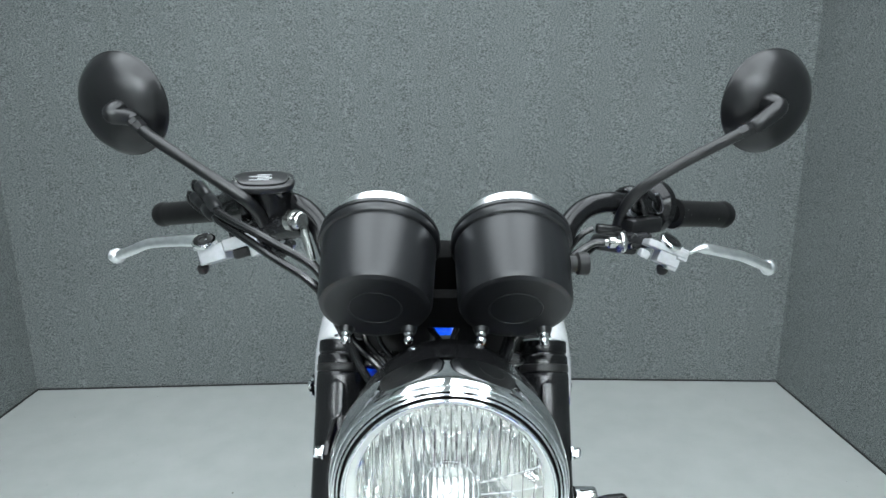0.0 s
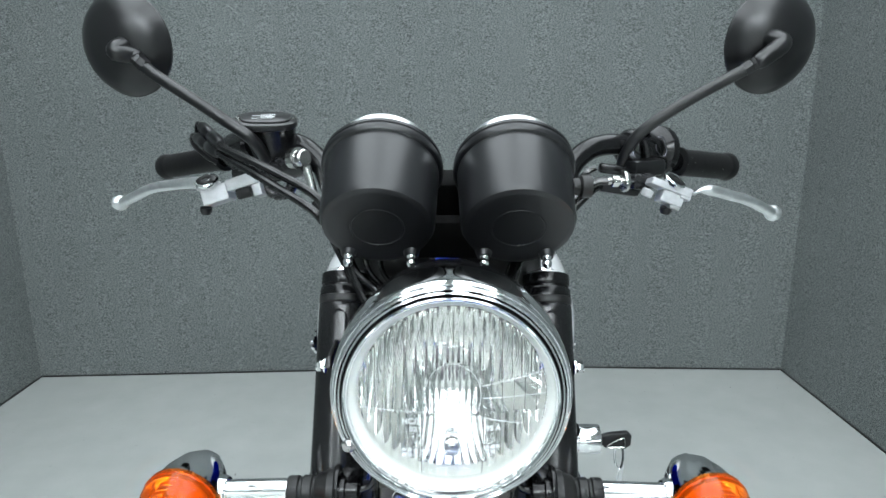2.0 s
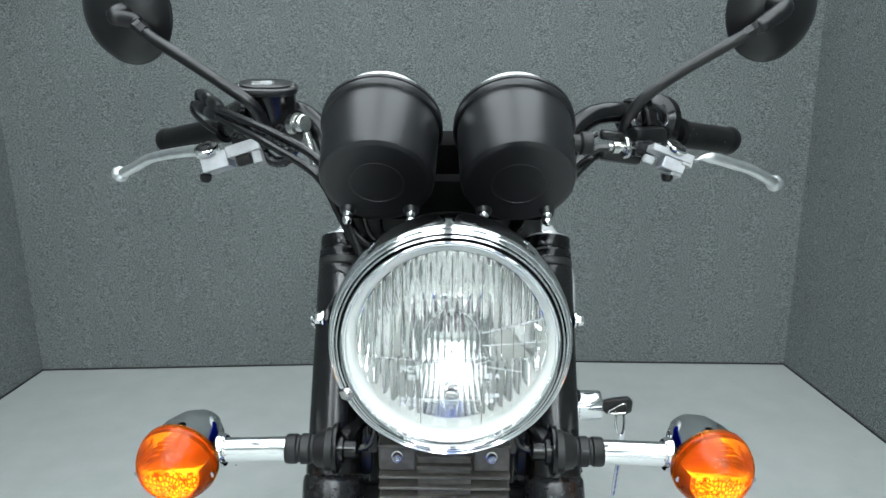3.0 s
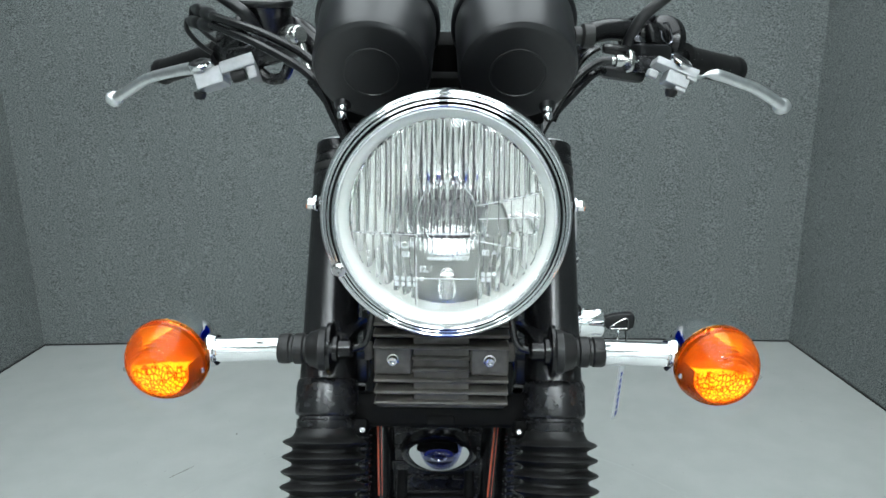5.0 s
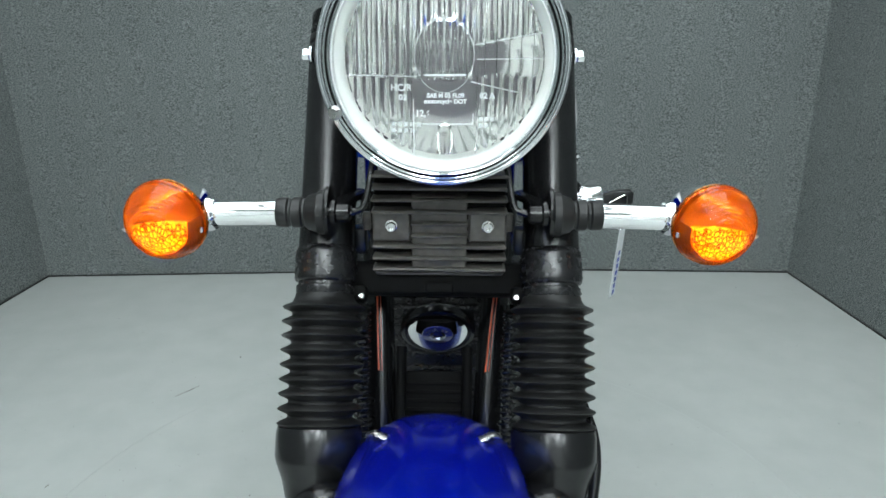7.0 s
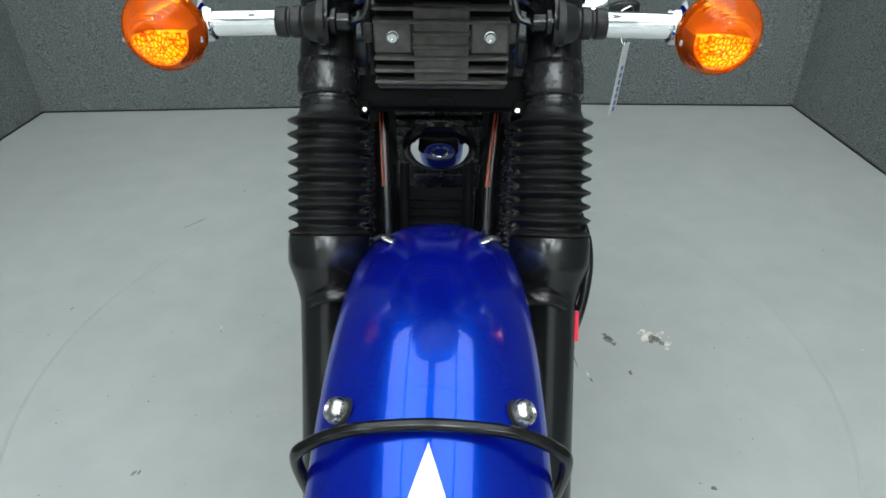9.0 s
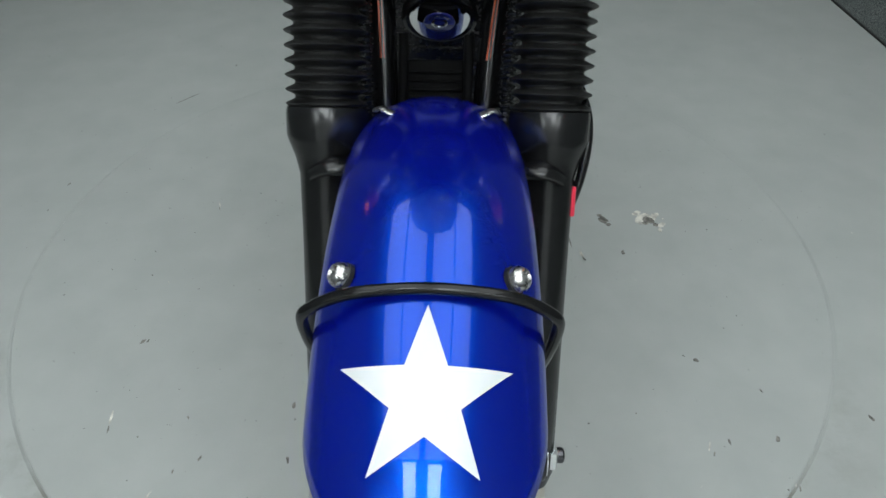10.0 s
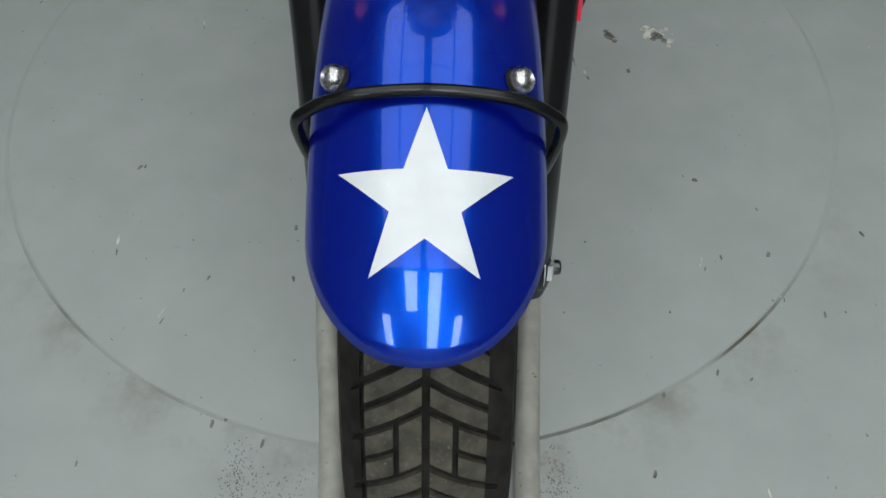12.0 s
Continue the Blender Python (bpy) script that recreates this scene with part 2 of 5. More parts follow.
def mosaic_material():
    """Moulded amber cells that let the bulb's light through, with darker joints."""
    m = bpy.data.materials.new("amber_cells")
    m.use_nodes = True
    nt = m.node_tree
    nt.nodes.clear()
    n, l = nt.nodes, nt.links
    tc, v, r = n.new("ShaderNodeTexCoord"), n.new("ShaderNodeTexVoronoi"), n.new("ShaderNodeValToRGB")
    mp = n.new("ShaderNodeMapping")
    mp.inputs["Scale"].default_value = (1.0, 1.0, 0.62)
    v.feature = "DISTANCE_TO_EDGE"
    v.inputs["Scale"].default_value, v.inputs["Randomness"].default_value = 330.0, 0.75
    r.color_ramp.elements[0].position, r.color_ramp.elements[0].color = 0.06, (0.16, 0.02, 0.001, 1)
    r.color_ramp.elements[1].position, r.color_ramp.elements[1].color = 0.26, (1.0, 0.90, 0.12, 1)
    t, o = n.new("ShaderNodeBsdfTranslucent"), n.new("ShaderNodeOutputMaterial")
    l.new(tc.outputs["Object"], mp.inputs["Vector"])
    l.new(mp.outputs["Vector"], v.inputs["Vector"])
    l.new(v.outputs["Distance"], r.inputs["Fac"])
    l.new(r.outputs["Color"], t.inputs["Color"])
    l.new(t.outputs[0], o.inputs[0])
    return m


PRISM = mosaic_material()
SATIN = simple("satin_silver", (0.74, 0.72, 0.68), 0.28, metal=0.9, vary=0.05)
REFLECTOR = simple("silvered_reflector", (0.87, 0.87, 0.87), 0.06, metal=1.0, vary=0.02)
PANEL = glow("light_panel", (0.91, 0.98, 1.0), PANEL_POWER)
BRIGHT = glow("bright_light_panel", (0.91, 0.98, 1.0), 32.0)
LAMP = glow("indicator_bulb", (1.0, 1.0, 0.42), 105.0)


# ---- mesh helpers ----
def link_mesh(name, bm, mat, parent=None, label="", smooth=35.0):
    bmesh.ops.recalc_face_normals(bm, faces=bm.faces)
    me = bpy.data.meshes.new(name)
    for f in bm.faces:
        f.smooth = smooth > 0
    if smooth > 0:
        lim = radians(smooth)
        for e in bm.edges:
            if len(e.link_faces) == 2 and e.calc_face_angle(0) > lim:
                e.smooth = False
    bm.to_mesh(me)
    bm.free()
    me.materials.append(mat)
    ob = new(name, me)
    if parent:
        ob.parent = parent
    if label:
        ob["label"] = label
    return ob


def part(name, bm, mat, parent, label="", smooth=35.0):
    return link_mesh(name, bm, mat, parent, label, smooth)


def frame_of(axis):
    a = Vector(axis).normalized()
    ref = Vector((0, 0, 1)) if abs(a.z) < 0.9 else Vector((0, 1, 0))
    u = ref.cross(a).normalized()
    return a, u, a.cross(u)


def lathe(profile, origin=(0, 0, 0), axis=(0, 0, 1), seg=48, bm=None, sx=1.0, sy=1.0, caps=True):
    """Revolve (radius, height) pairs about an axis."""
    bm = bm or bmesh.new()
    a, u, v = frame_of(axis)
    o = Vector(origin)
    rings = []
    for r, h in profile:
        if r < 1e-6:
            rings.append([bm.verts.new(o + a * h)])
        else:
            rings.append([bm.verts.new(o + a * h + u * (r * sx * math.cos(2 * math.pi * i / seg)) + v * (r * sy * math.sin(2 * math.pi * i / seg))) for i in range(seg)])
    for p, q in zip(rings, rings[1:]):
        for i in range(seg):
            j = (i + 1) % seg
            if len(p) == 1 and len(q) == 1:
                continue
            if len(p) == 1:
                bm.faces.new((p[0], q[i], q[j]))
            elif len(q) == 1:
                bm.faces.new((p[i], p[j], q[0]))
            else:
                bm.faces.new((p[i], p[j], q[j], q[i]))
    if caps:
        for r in (rings[0], rings[-1]):
            if len(r) > 2:
                bm.faces.new(r)
    return bm


def smooth_path(points, n=8):
    """A Catmull-Rom curve through the points."""
    p = [Vector(q) for q in points]
    p = [p[0] * 2 - p[1]] + p + [p[-1] * 2 - p[-2]]
    out = []
    for i in range(1, len(p) - 2):
        for k in range(n):
            t = k / n
            out.append(0.5 * (2 * p[i] + (p[i + 1] - p[i - 1]) * t + (2 * p[i - 1] - 5 * p[i] + 4 * p[i + 1] - p[i + 2]) * t * t + (3 * p[i] - p[i - 1] - 3 * p[i + 1] + p[i + 2]) * t ** 3))
    out.append(p[-2])
    return out


def tube(points, radius, seg=12, n=8, bm=None, flat=1.0):
    """A swept tube; radius is a number, or a function of 0..1 along the path."""
    bm = bm or bmesh.new()
    path = smooth_path(points, n) if n > 1 else [Vector(q) for q in points]
    up = None
    rings = []
    for i, c in enumerate(path):
        d = (path[min(i + 1, len(path) - 1)] - path[max(i - 1, 0)]).normalized()
        if up is None:
            up = frame_of(d)[1]
        u = (up - d * up.dot(d)).normalized()
        up = u
        v = d.cross(u)
        r = radius(i / (len(path) - 1)) if callable(radius) else radius
        rings.append([bm.verts.new(c + u * (r * math.cos(2 * math.pi * k / seg)) + v * (r * flat * math.sin(2 * math.pi * k / seg))) for k in range(seg)])
    for p, q in zip(rings, rings[1:]):
        for k in range(seg):
            j = (k + 1) % seg
            bm.faces.new((p[k], p[j], q[j], q[k]))
    bm.faces.new(rings[0])
    bm.faces.new(rings[-1])
    return bm


def box(centre, size, bevel=0.002, m=None, bm=None, segs=2):
    own = bmesh.new()
    bmesh.ops.create_cube(own, size=1.0)
    bmesh.ops.scale(own, vec=size, verts=own.verts)
    if bevel:
        bmesh.ops.bevel(own, geom=own.edges[:], offset=bevel, segments=segs, affect="EDGES", profile=0.5)
    if m is not None:
        bmesh.ops.transform(own, matrix=m, verts=own.verts)
    bmesh.ops.translate(own, vec=centre, verts=own.verts)
    if bm is None:
        return own
    tmp = bpy.data.meshes.new("tmp")
    own.to_mesh(tmp)
    own.free()
    bm.from_mesh(tmp)
    bpy.data.meshes.remove(tmp)
    return bm


def prism(outline, depth, m=None, bevel=0.0):
    """An outline in x, y pushed out by depth along z, then placed by m."""
    bm = bmesh.new()
    f = bm.faces.new([bm.verts.new((x, y, -depth / 2)) for x, y in outline])
    r = bmesh.ops.extrude_face_region(bm, geom=[f])
    bmesh.ops.translate(bm, vec=(0, 0, depth), verts=[v for v in r["geom"] if isinstance(v, bmesh.types.BMVert)])
    if bevel:
        bmesh.ops.bevel(bm, geom=bm.edges[:], offset=bevel, segments=2, affect="EDGES", profile=0.5)
    if m is not None:
        bmesh.ops.transform(bm, matrix=m, verts=bm.verts)
    return bm


def hex_bolt(origin, axis, r, h, washer=True):
    bm = lathe([(0, 0), (r * 0.9, 0), (r, h * 0.15), (r, h * 0.85), (r * 0.88, h), (0, h)], origin, axis, 6)
    if washer:
        lathe([(0, -h * 0.2), (r * 1.35, -h * 0.2), (r * 1.35, 0.0), (0, 0.0)], origin, axis, 20, bm)
    return bm


# ---- the room ----
def wall_slab(name, a, b, z0, z1, thick, label, mat=None):
    """An upright slab from a to b; its thickness lies to the right of the way from a to b."""
    a, b = Vector((*a, 0)), Vector((*b, 0))
    d = (b - a).normalized()
    side = Vector((d.y, -d.x, 0)) * thick
    bm = bmesh.new()
    lo = [bm.verts.new(Vector((p.x, p.y, z0))) for p in (a, b, b + side, a + side)]
    hi = [bm.verts.new(Vector((p.x, p.y, z1))) for p in (a, b, b + side, a + side)]
    bm.faces.new(lo)
    bm.faces.new(hi)
    for i in range(4):
        j = (i + 1) % 4
        bm.faces.new((lo[i], lo[j], hi[j], hi[i]))
    ob = link_mesh(name, bm, mat or CARPET, smooth=0)
    return tagged(ob, label, "wall", kind="structure")


NW, NM, NE = (-1.76, 2.465), (0.2, 2.56), (1.35, 2.525)
SW, SE = (-1.79, -4.0), (1.72, -4.0)
TOP = 2.9
wall_slab("wall_west", NW, SW, 0, TOP, 0.12, "side wall covered in flat grey carpet felt")
wall_slab("wall_north", NM, NW, 0, TOP, 0.12, "back wall covered in flat grey carpet felt")
wall_slab("wall_north_east", NE, NM, 0, TOP, 0.12, "back wall covered in flat grey carpet felt")
wall_slab("wall_east", SE, NE, 0, TOP, 0.12, "side wall covered in flat grey carpet felt")
wall_slab("wall_south", SW, SE, 0, TOP, 0.12, "plain white painted wall closing the room", CEILING)

# Dark strips paint the thin shadow where the felt walls meet the floor.
for a, b in ((NW, NM), (NM, NE), (SW, NW), (NE, SE)):
    wall_slab("foot_shadow_strip", a, b, 0.0002, 0.006, 0.004, "thin dark strip painted as the shadow along the foot of the felt wall", RUBBER)


def build_floor():
    bm = box((-0.08, -0.72, -0.05), (4.2, 7.2, 0.1), 0.0)
    floor = tagged(link_mesh("floor", bm, FLOOR, smooth=0), "light grey painted concrete floor with scuffs and chips", "floor", kind="structure")
    disc = lathe([(0.0, 0.0003), (0.822, 0.0003), (0.8216, 0.0012), (0.8205, 0.0020), (0.818, 0.0026), (0.0, 0.0028)], (-0.065, 0.945, 0), (0, 0, 1), 128)
    tagged(link_mesh("turntable", disc, DISC, smooth=3), "round light grey painted turntable plate set on the floor", "turntable", kind="structure")
    seam = lathe([(0.8222, 0.0003), (0.8268, 0.0003), (0.8260, 0.0007), (0.8222, 0.0010)], (-0.065, 0.945, 0), (0, 0, 1), 128, caps=False)
    part("dirt_seam", seam, SEAM, floor)
    rng = random.Random(4)

    def chip(x, y, z, w, h, mat, turn=0.0):
        b = bmesh.new()
        k = 11
        vs = []
        for i in range(k):
            a = 2 * math.pi * i / k
            r = rng.uniform(0.55, 1.0)
            px, py = w / 2 * r * math.cos(a), h / 2 * r * math.sin(a)
            vs.append((x + px * math.cos(turn) - py * math.sin(turn), y + px * math.sin(turn) + py * math.cos(turn)))
        lo = [b.verts.new((p, q, z)) for p, q in vs]
        hi = [b.verts.new((p, q, z + 0.0008)) for p, q in vs]
        b.faces.new(hi)
        for i in range(k):
            b.faces.new((lo[i], lo[(i + 1) % k], hi[(i + 1) % k], hi[i]))
        part("paint_chip", b, mat, floor, smooth=0)

    D = 0.0029
    chip(0.429, 1.030, D, 0.062, 0.050, CHIPW, 0.3)
    chip(0.437, 1.022, D + 0.0009, 0.034, 0.030, CHIPD, -0.4)
    chip(0.333, 1.020, D, 0.022, 0.036, CHIPD, 0.5)
    chip(0.455, 0.990, D, 0.010, 0.016, CHIPW)
    chip(0.36, 0.913, D, 0.009, 0.018, CHIPD)
    chip(0.27, 0.905, D, 0.008, 0.020, CHIPW)
    chip(0.443, 0.625, D, 0.014, 0.010, CHIPD)
    chip(-0.576, 0.636, D, 0.006, 0.016, CHIPD, -0.5)
    dark = [(-0.567, 0.637), (-0.439, 0.475), (-0.432, 0.376), (-0.396, 0.401), (-0.266, 0.505), (-0.255, 0.402), (0.537, 0.466), (0.54, 0.561), (0.457, 0.458), (-0.319, 0.165), (-0.338, 0.156), (-0.259, 0.129), (0.411, 0.252), (0.324, 0.214), (0.294, 0.099), (-0.474, 0.242), (0.709, 0.513), (0.601, 0.354), (-0.517, 0.095), (-0.94, 1.12), (-0.70, 1.75)]
    pale = [(-0.568, 0.469), (-0.457, 0.334), (0.271, 0.907), (0.422, 0.449), (0.539, 0.392), (0.446, 0.075), (-0.55, 1.05)]
    for marks, mat in ((dark, CHIPD), (pale, CHIPW)):
        for x, y in marks:
            z = D if math.hypot(x + 0.065, y - 0.945) < 0.81 else 0.0002
            s = rng.uniform(0.45, 1.0)
            turn = rng.uniform(-0.4, 0.4)
            if mat is CHIPW:
                chip(x, y, z, 0.005 * s, 0.034 * s, mat, turn)
                chip(x + 0.004, y - 0.022 * s, z + 0.0004, 0.003, 0.020 * s, CHIPD, turn)
            else:
                chip(x, y, z, 0.007 * s, 0.018 * s, mat, turn)
    for _ in range(60):
        x, y = rng.uniform(-1.0, 0.9), rng.uniform(0.0, 1.3)
        r = math.hypot(x + 0.065, y - 0.945)
        if math.hypot(x, y - 0.3) < 0.3 or 0.80 < r < 0.84:
            continue
        s = rng.uniform(0.15, 0.5)
        chip(x, y, D if r < 0.8 else 0.0002, 0.006 * s, 0.012 * s, CHIPD if rng.random() < 0.75 else CHIPW, rng.uniform(-0.6, 0.6))
    for x, y in ((0.412, 1.046), (0.452, 1.040), (0.462, 1.008)):
        chip(x, y, D, 0.030, 0.018, CHIPW, x * 9)
    for x, y in ((0.448, 1.006), (0.425, 1.012), (0.343, 1.004), (0.327, 1.036)):
        chip(x, y, D + 0.0009, 0.014, 0.016, CHIPD, x * 7)
    # long scratches, and the paint worn through in specks beside the rails
    for x, y, length, turn in ((-0.785, 1.54, 0.085, -0.66), (0.25, 0.95, 0.06, 0.1)):
        chip(x, y, D if math.hypot(x + 0.065, y - 0.945) < 0.81 else 0.0002, 0.003, length, CHIPD, turn)
    for cx, cy, sx, sy, count in ((-0.287, 0.080, 0.011, 0.028, 240), (-0.235, 0.066, 0.030, 0.016, 160), (0.158, 0.082, 0.012, 0.026, 240)):
        worn = bmesh.new()
        for _ in range(count):
            x, y, w = rng.gauss(cx, sx), rng.gauss(cy, sy), rng.uniform(0.0003, 0.0011)
            ring = [(x + w * rng.uniform(0.6, 1.2) * math.cos(q), y + 1.6 * w * rng.uniform(0.6, 1.2) * math.sin(q)) for q in [2 * math.pi * k / 6 for k in range(6)]]
            lo = [worn.verts.new((p, q, 0.0002)) for p, q in ring]
            hi = [worn.verts.new((p, q, 0.0008)) for p, q in ring]
            worn.faces.new(hi)
            for k in range(6):
                worn.faces.new((lo[k], lo[(k + 1) % 6], hi[(k + 1) % 6], hi[k]))
        tagged(part("worn_specks", worn, CHIPD, floor, smooth=0), kind="stuff")
    return floor


build_floor()
ceil = tagged(link_mesh("ceiling", box((-0.08, -0.72, TOP + 0.05), (4.2, 7.2, 0.1), 0.0), CEILING, smooth=0), "plain white ceiling", "ceiling", kind="structure")


def ceiling_light(w=0.56, h=1.196, mat=None):
    root = tagged(new("ceiling_light"), "rectangular white ceiling light panel with thin metal frame", "ceiling light", "ceiling lights")
    fr = bmesh.new()
    for cx, cy, sx, sy in ((0, h / 2, w, 0.008), (0, -h / 2, w, 0.008), (w / 2, 0, 0.008, h - 0.008), (-w / 2, 0, 0.008, h - 0.008)):
        box((cx, cy, -0.02), (sx, sy, 0.04), 0.002, bm=fr)
    part("frame", fr, WHITE, root)
    part("diffuser", box((0, 0, -0.021), (w - 0.009, h - 0.009, 0.02), 0.002), mat or PANEL, root)
    return root


light = ceiling_light()
spots = [(x, y) for x in (-0.98, -0.39, 0.34, 0.93) for y in (-0.8, 0.4, 1.6)]
light.matrix_basis = pose(spots[0][0], spots[0][1], TOP - 0.002)
for x, y in spots[1:]:
    copy_thing(light, pose(x, y, TOP - 0.002))
for x, y, w, h in ((-0.42, -1.78, 0.42, 0.70), (0.38, -2.30, 0.44, 1.70), (-1.50, -2.85, 0.40, 1.20), (1.42, -2.85, 0.40, 1.20)):
    ceiling_light(w, h, BRIGHT).matrix_basis = pose(x, y, TOP - 0.002)

# ---- the motorcycle: its own upright frame, leaned and turned a little ----
BIKE = pose(0, 0.42, 0.97) @ pose(0, 0, 0, 0, 1.0, 1.0) @ pose(-0.0043, -0.42, -0.97)
bike = tagged(new("motorcycle"), "blue and black classic motorcycle with white star on front fender", "motorcycle")
bike.matrix_basis = BIKE
AXLE = Vector((0, 0.23, 0.327))
RAKE = radians(28)
UP = Vector((0, math.sin(RAKE), math.cos(RAKE)))
FWD = Vector((0, -math.cos(RAKE), math.sin(RAKE)))


def on_fork(x, s, off=0.0):
    return Vector((x, 0, 0)) + AXLE + UP * s + FWD * off


# front wheel
RAD = 0.333


def crown(x):
    return RAD - 6.5 * x * x


def front_wheel():
    prof = [(0.245, -0.036), (0.262, -0.050), (0.282, -0.0575), (0.298, -0.0585), (0.309, -0.0555)] + [(crown(x) - 0.0045, x) for x in [v / 1000 for v in range(-48, 49, 8)]] + [(0.309, 0.0555), (0.298, 0.0585), (0.282, 0.0575), (0.262, 0.050), (0.245, 0.036)]
    wheel = part("front_wheel", lathe([(0.0, -0.04), (0.024, -0.04), (0.03, -0.03), (0.026, 0.0), (0.03, 0.03), (0.024, 0.04), (0.0, 0.04)], AXLE, (1, 0, 0), 32), STEEL, bike, "spoked front wheel with a dusty black tyre")
    part("tyre", lathe(prof, AXLE, (1, 0, 0), 120, caps=False), TYRE, wheel)
    part("rim", lathe([(0.246, -0.034), (0.238, -0.032), (0.232, -0.012), (0.23, 0.0), (0.232, 0.012), (0.238, 0.032), (0.246, 0.034)], AXLE, (1, 0, 0), 80, caps=False), CHROME, wheel)
    sp = bmesh.new()
    for i in range(36):
        a = 2 * math.pi * i / 36
        side = 1 if i % 2 else -1
        c = a + (0.35 if i % 4 < 2 else -0.35)
        tube([AXLE + Vector((0.03 * side, 0.028 * math.cos(c), 0.028 * math.sin(c))), AXLE + Vector((0.004 * side, 0.233 * math.cos(a), 0.233 * math.sin(a)))], 0.0017, 5, 1, sp)
    part("spokes", sp, STEEL, wheel)
    # tread blocks
    tr = bmesh.new()
    shoulder = []
    PITCH = 2 * math.pi / 27

    def block(x0, x1, a0, a1, slope):
        """Block between two chevron grooves; slope: turn gained per metre away from the middle."""
        k = 4
        top, low = [], []
        for i in range(k + 1):
            x = x0 + (x1 - x0) * i / k
            for a in (a0, a1):
                th = a + slope * abs(x)
                for rr, keep in ((crown(x), top), (crown(x) - 0.006, low)):
                    keep.append(tr.verts.new(AXLE + Vector((x, -rr * math.cos(th), rr * math.sin(th)))))
        for i in range(k):
            j = 2 * i
            tr.faces.new((top[j], top[j + 1], top[j + 3], top[j + 2]))
            tr.faces.new((top[j], top[j + 2], low[j + 2], low[j]))
            tr.faces.new((top[j + 1], low[j + 1], low[j + 3], top[j + 3]))
        tr.faces.new((top[0], low[0], low[1], top[1]))
        tr.faces.new((top[-2], top[-1], low[-1], low[-2]))

    g = 0.0026
    ga = 0.0190
    for i in range(27):
        a = radians(36.0) + i * PITCH
        b, c = a + PITCH * 0.525, a + PITCH * 0.765
        for s in (-1, 1):
            sl = -1.85
            block(s * g, s * 0.0165, a + ga / 2, b - ga / 2, sl)
            block(s * 0.0205, s * 0.0385, a + ga / 2, (a + b) / 2 - ga / 2, sl)
            block(s * 0.0205, s * 0.0385, (a + b) / 2 + ga / 2, b - ga / 2, sl)
            block(s * g, s * 0.0385, b + ga / 2, c - ga / 2, sl)
            block(s * g, s * 0.0385, c + ga / 2, a + PITCH - ga / 2, sl)
            shoulder.append((s, b + ga / 2, a + PITCH - ga / 2, sl))
            shoulder.append((s, a + ga / 2, b - ga / 2, sl))
    tagged(part("tread", tr, TREAD, wheel, "grey dusty tread blocks in a chevron pattern", smooth=50), kind="stuff")
    tr = bmesh.new()
    for k, (s, a, b, sl) in enumerate(shoulder):
        block(s * (0.0415 if k % 4 < 2 else 0.0385), s * 0.0475, a, b, sl)
    tagged(part("tyre_shoulder", tr, TYRE, wheel, "black smooth shoulder blocks of the tyre", smooth=50), kind="stuff")
    part("axle_nut", hex_bolt(AXLE + Vector((0.1195, 0, 0)), (1, 0, 0), 0.0175, 0.0105), CHROME, wheel)
    part("axle_end", lathe([(0.0, 0.0), (0.0085, 0.0), (0.0085, 0.008), (0.0070, 0.0100), (0.0035, 0.0100), (0.0030, 0.0085), (0.0, 0.0085)], AXLE + Vector((0.1290, 0, 0)), (1, 0, 0), 20), DARKCHROME, wheel)
    part("axle", lathe([(0.0, -0.122), (0.009, -0.122), (0.009, 0.122), (0.0, 0.122)], AXLE, (1, 0, 0), 16), STEEL, wheel)


front_wheel()

# front fender
FW, FR, FD = 0.0740, 0.368, 0.050


def fender_at(beta, th, lift=0.0):
    """Point on the fender skin: beta across (0 at the crest), th the turn up from straight ahead."""
    sb, cb = math.sin(beta), math.cos(beta)
    x = (FW + lift) * sb - 0.0012
    r = FR - FD * (1 - abs(cb)) + lift
    return AXLE + Vector((x, -r * math.cos(th), r * math.sin(th)))


def fender_beta(x):
    """The turn across the fender at which its skin stands x from the middle."""
    return math.copysign(math.asin(min(1.0, abs(x) / FW)), x)


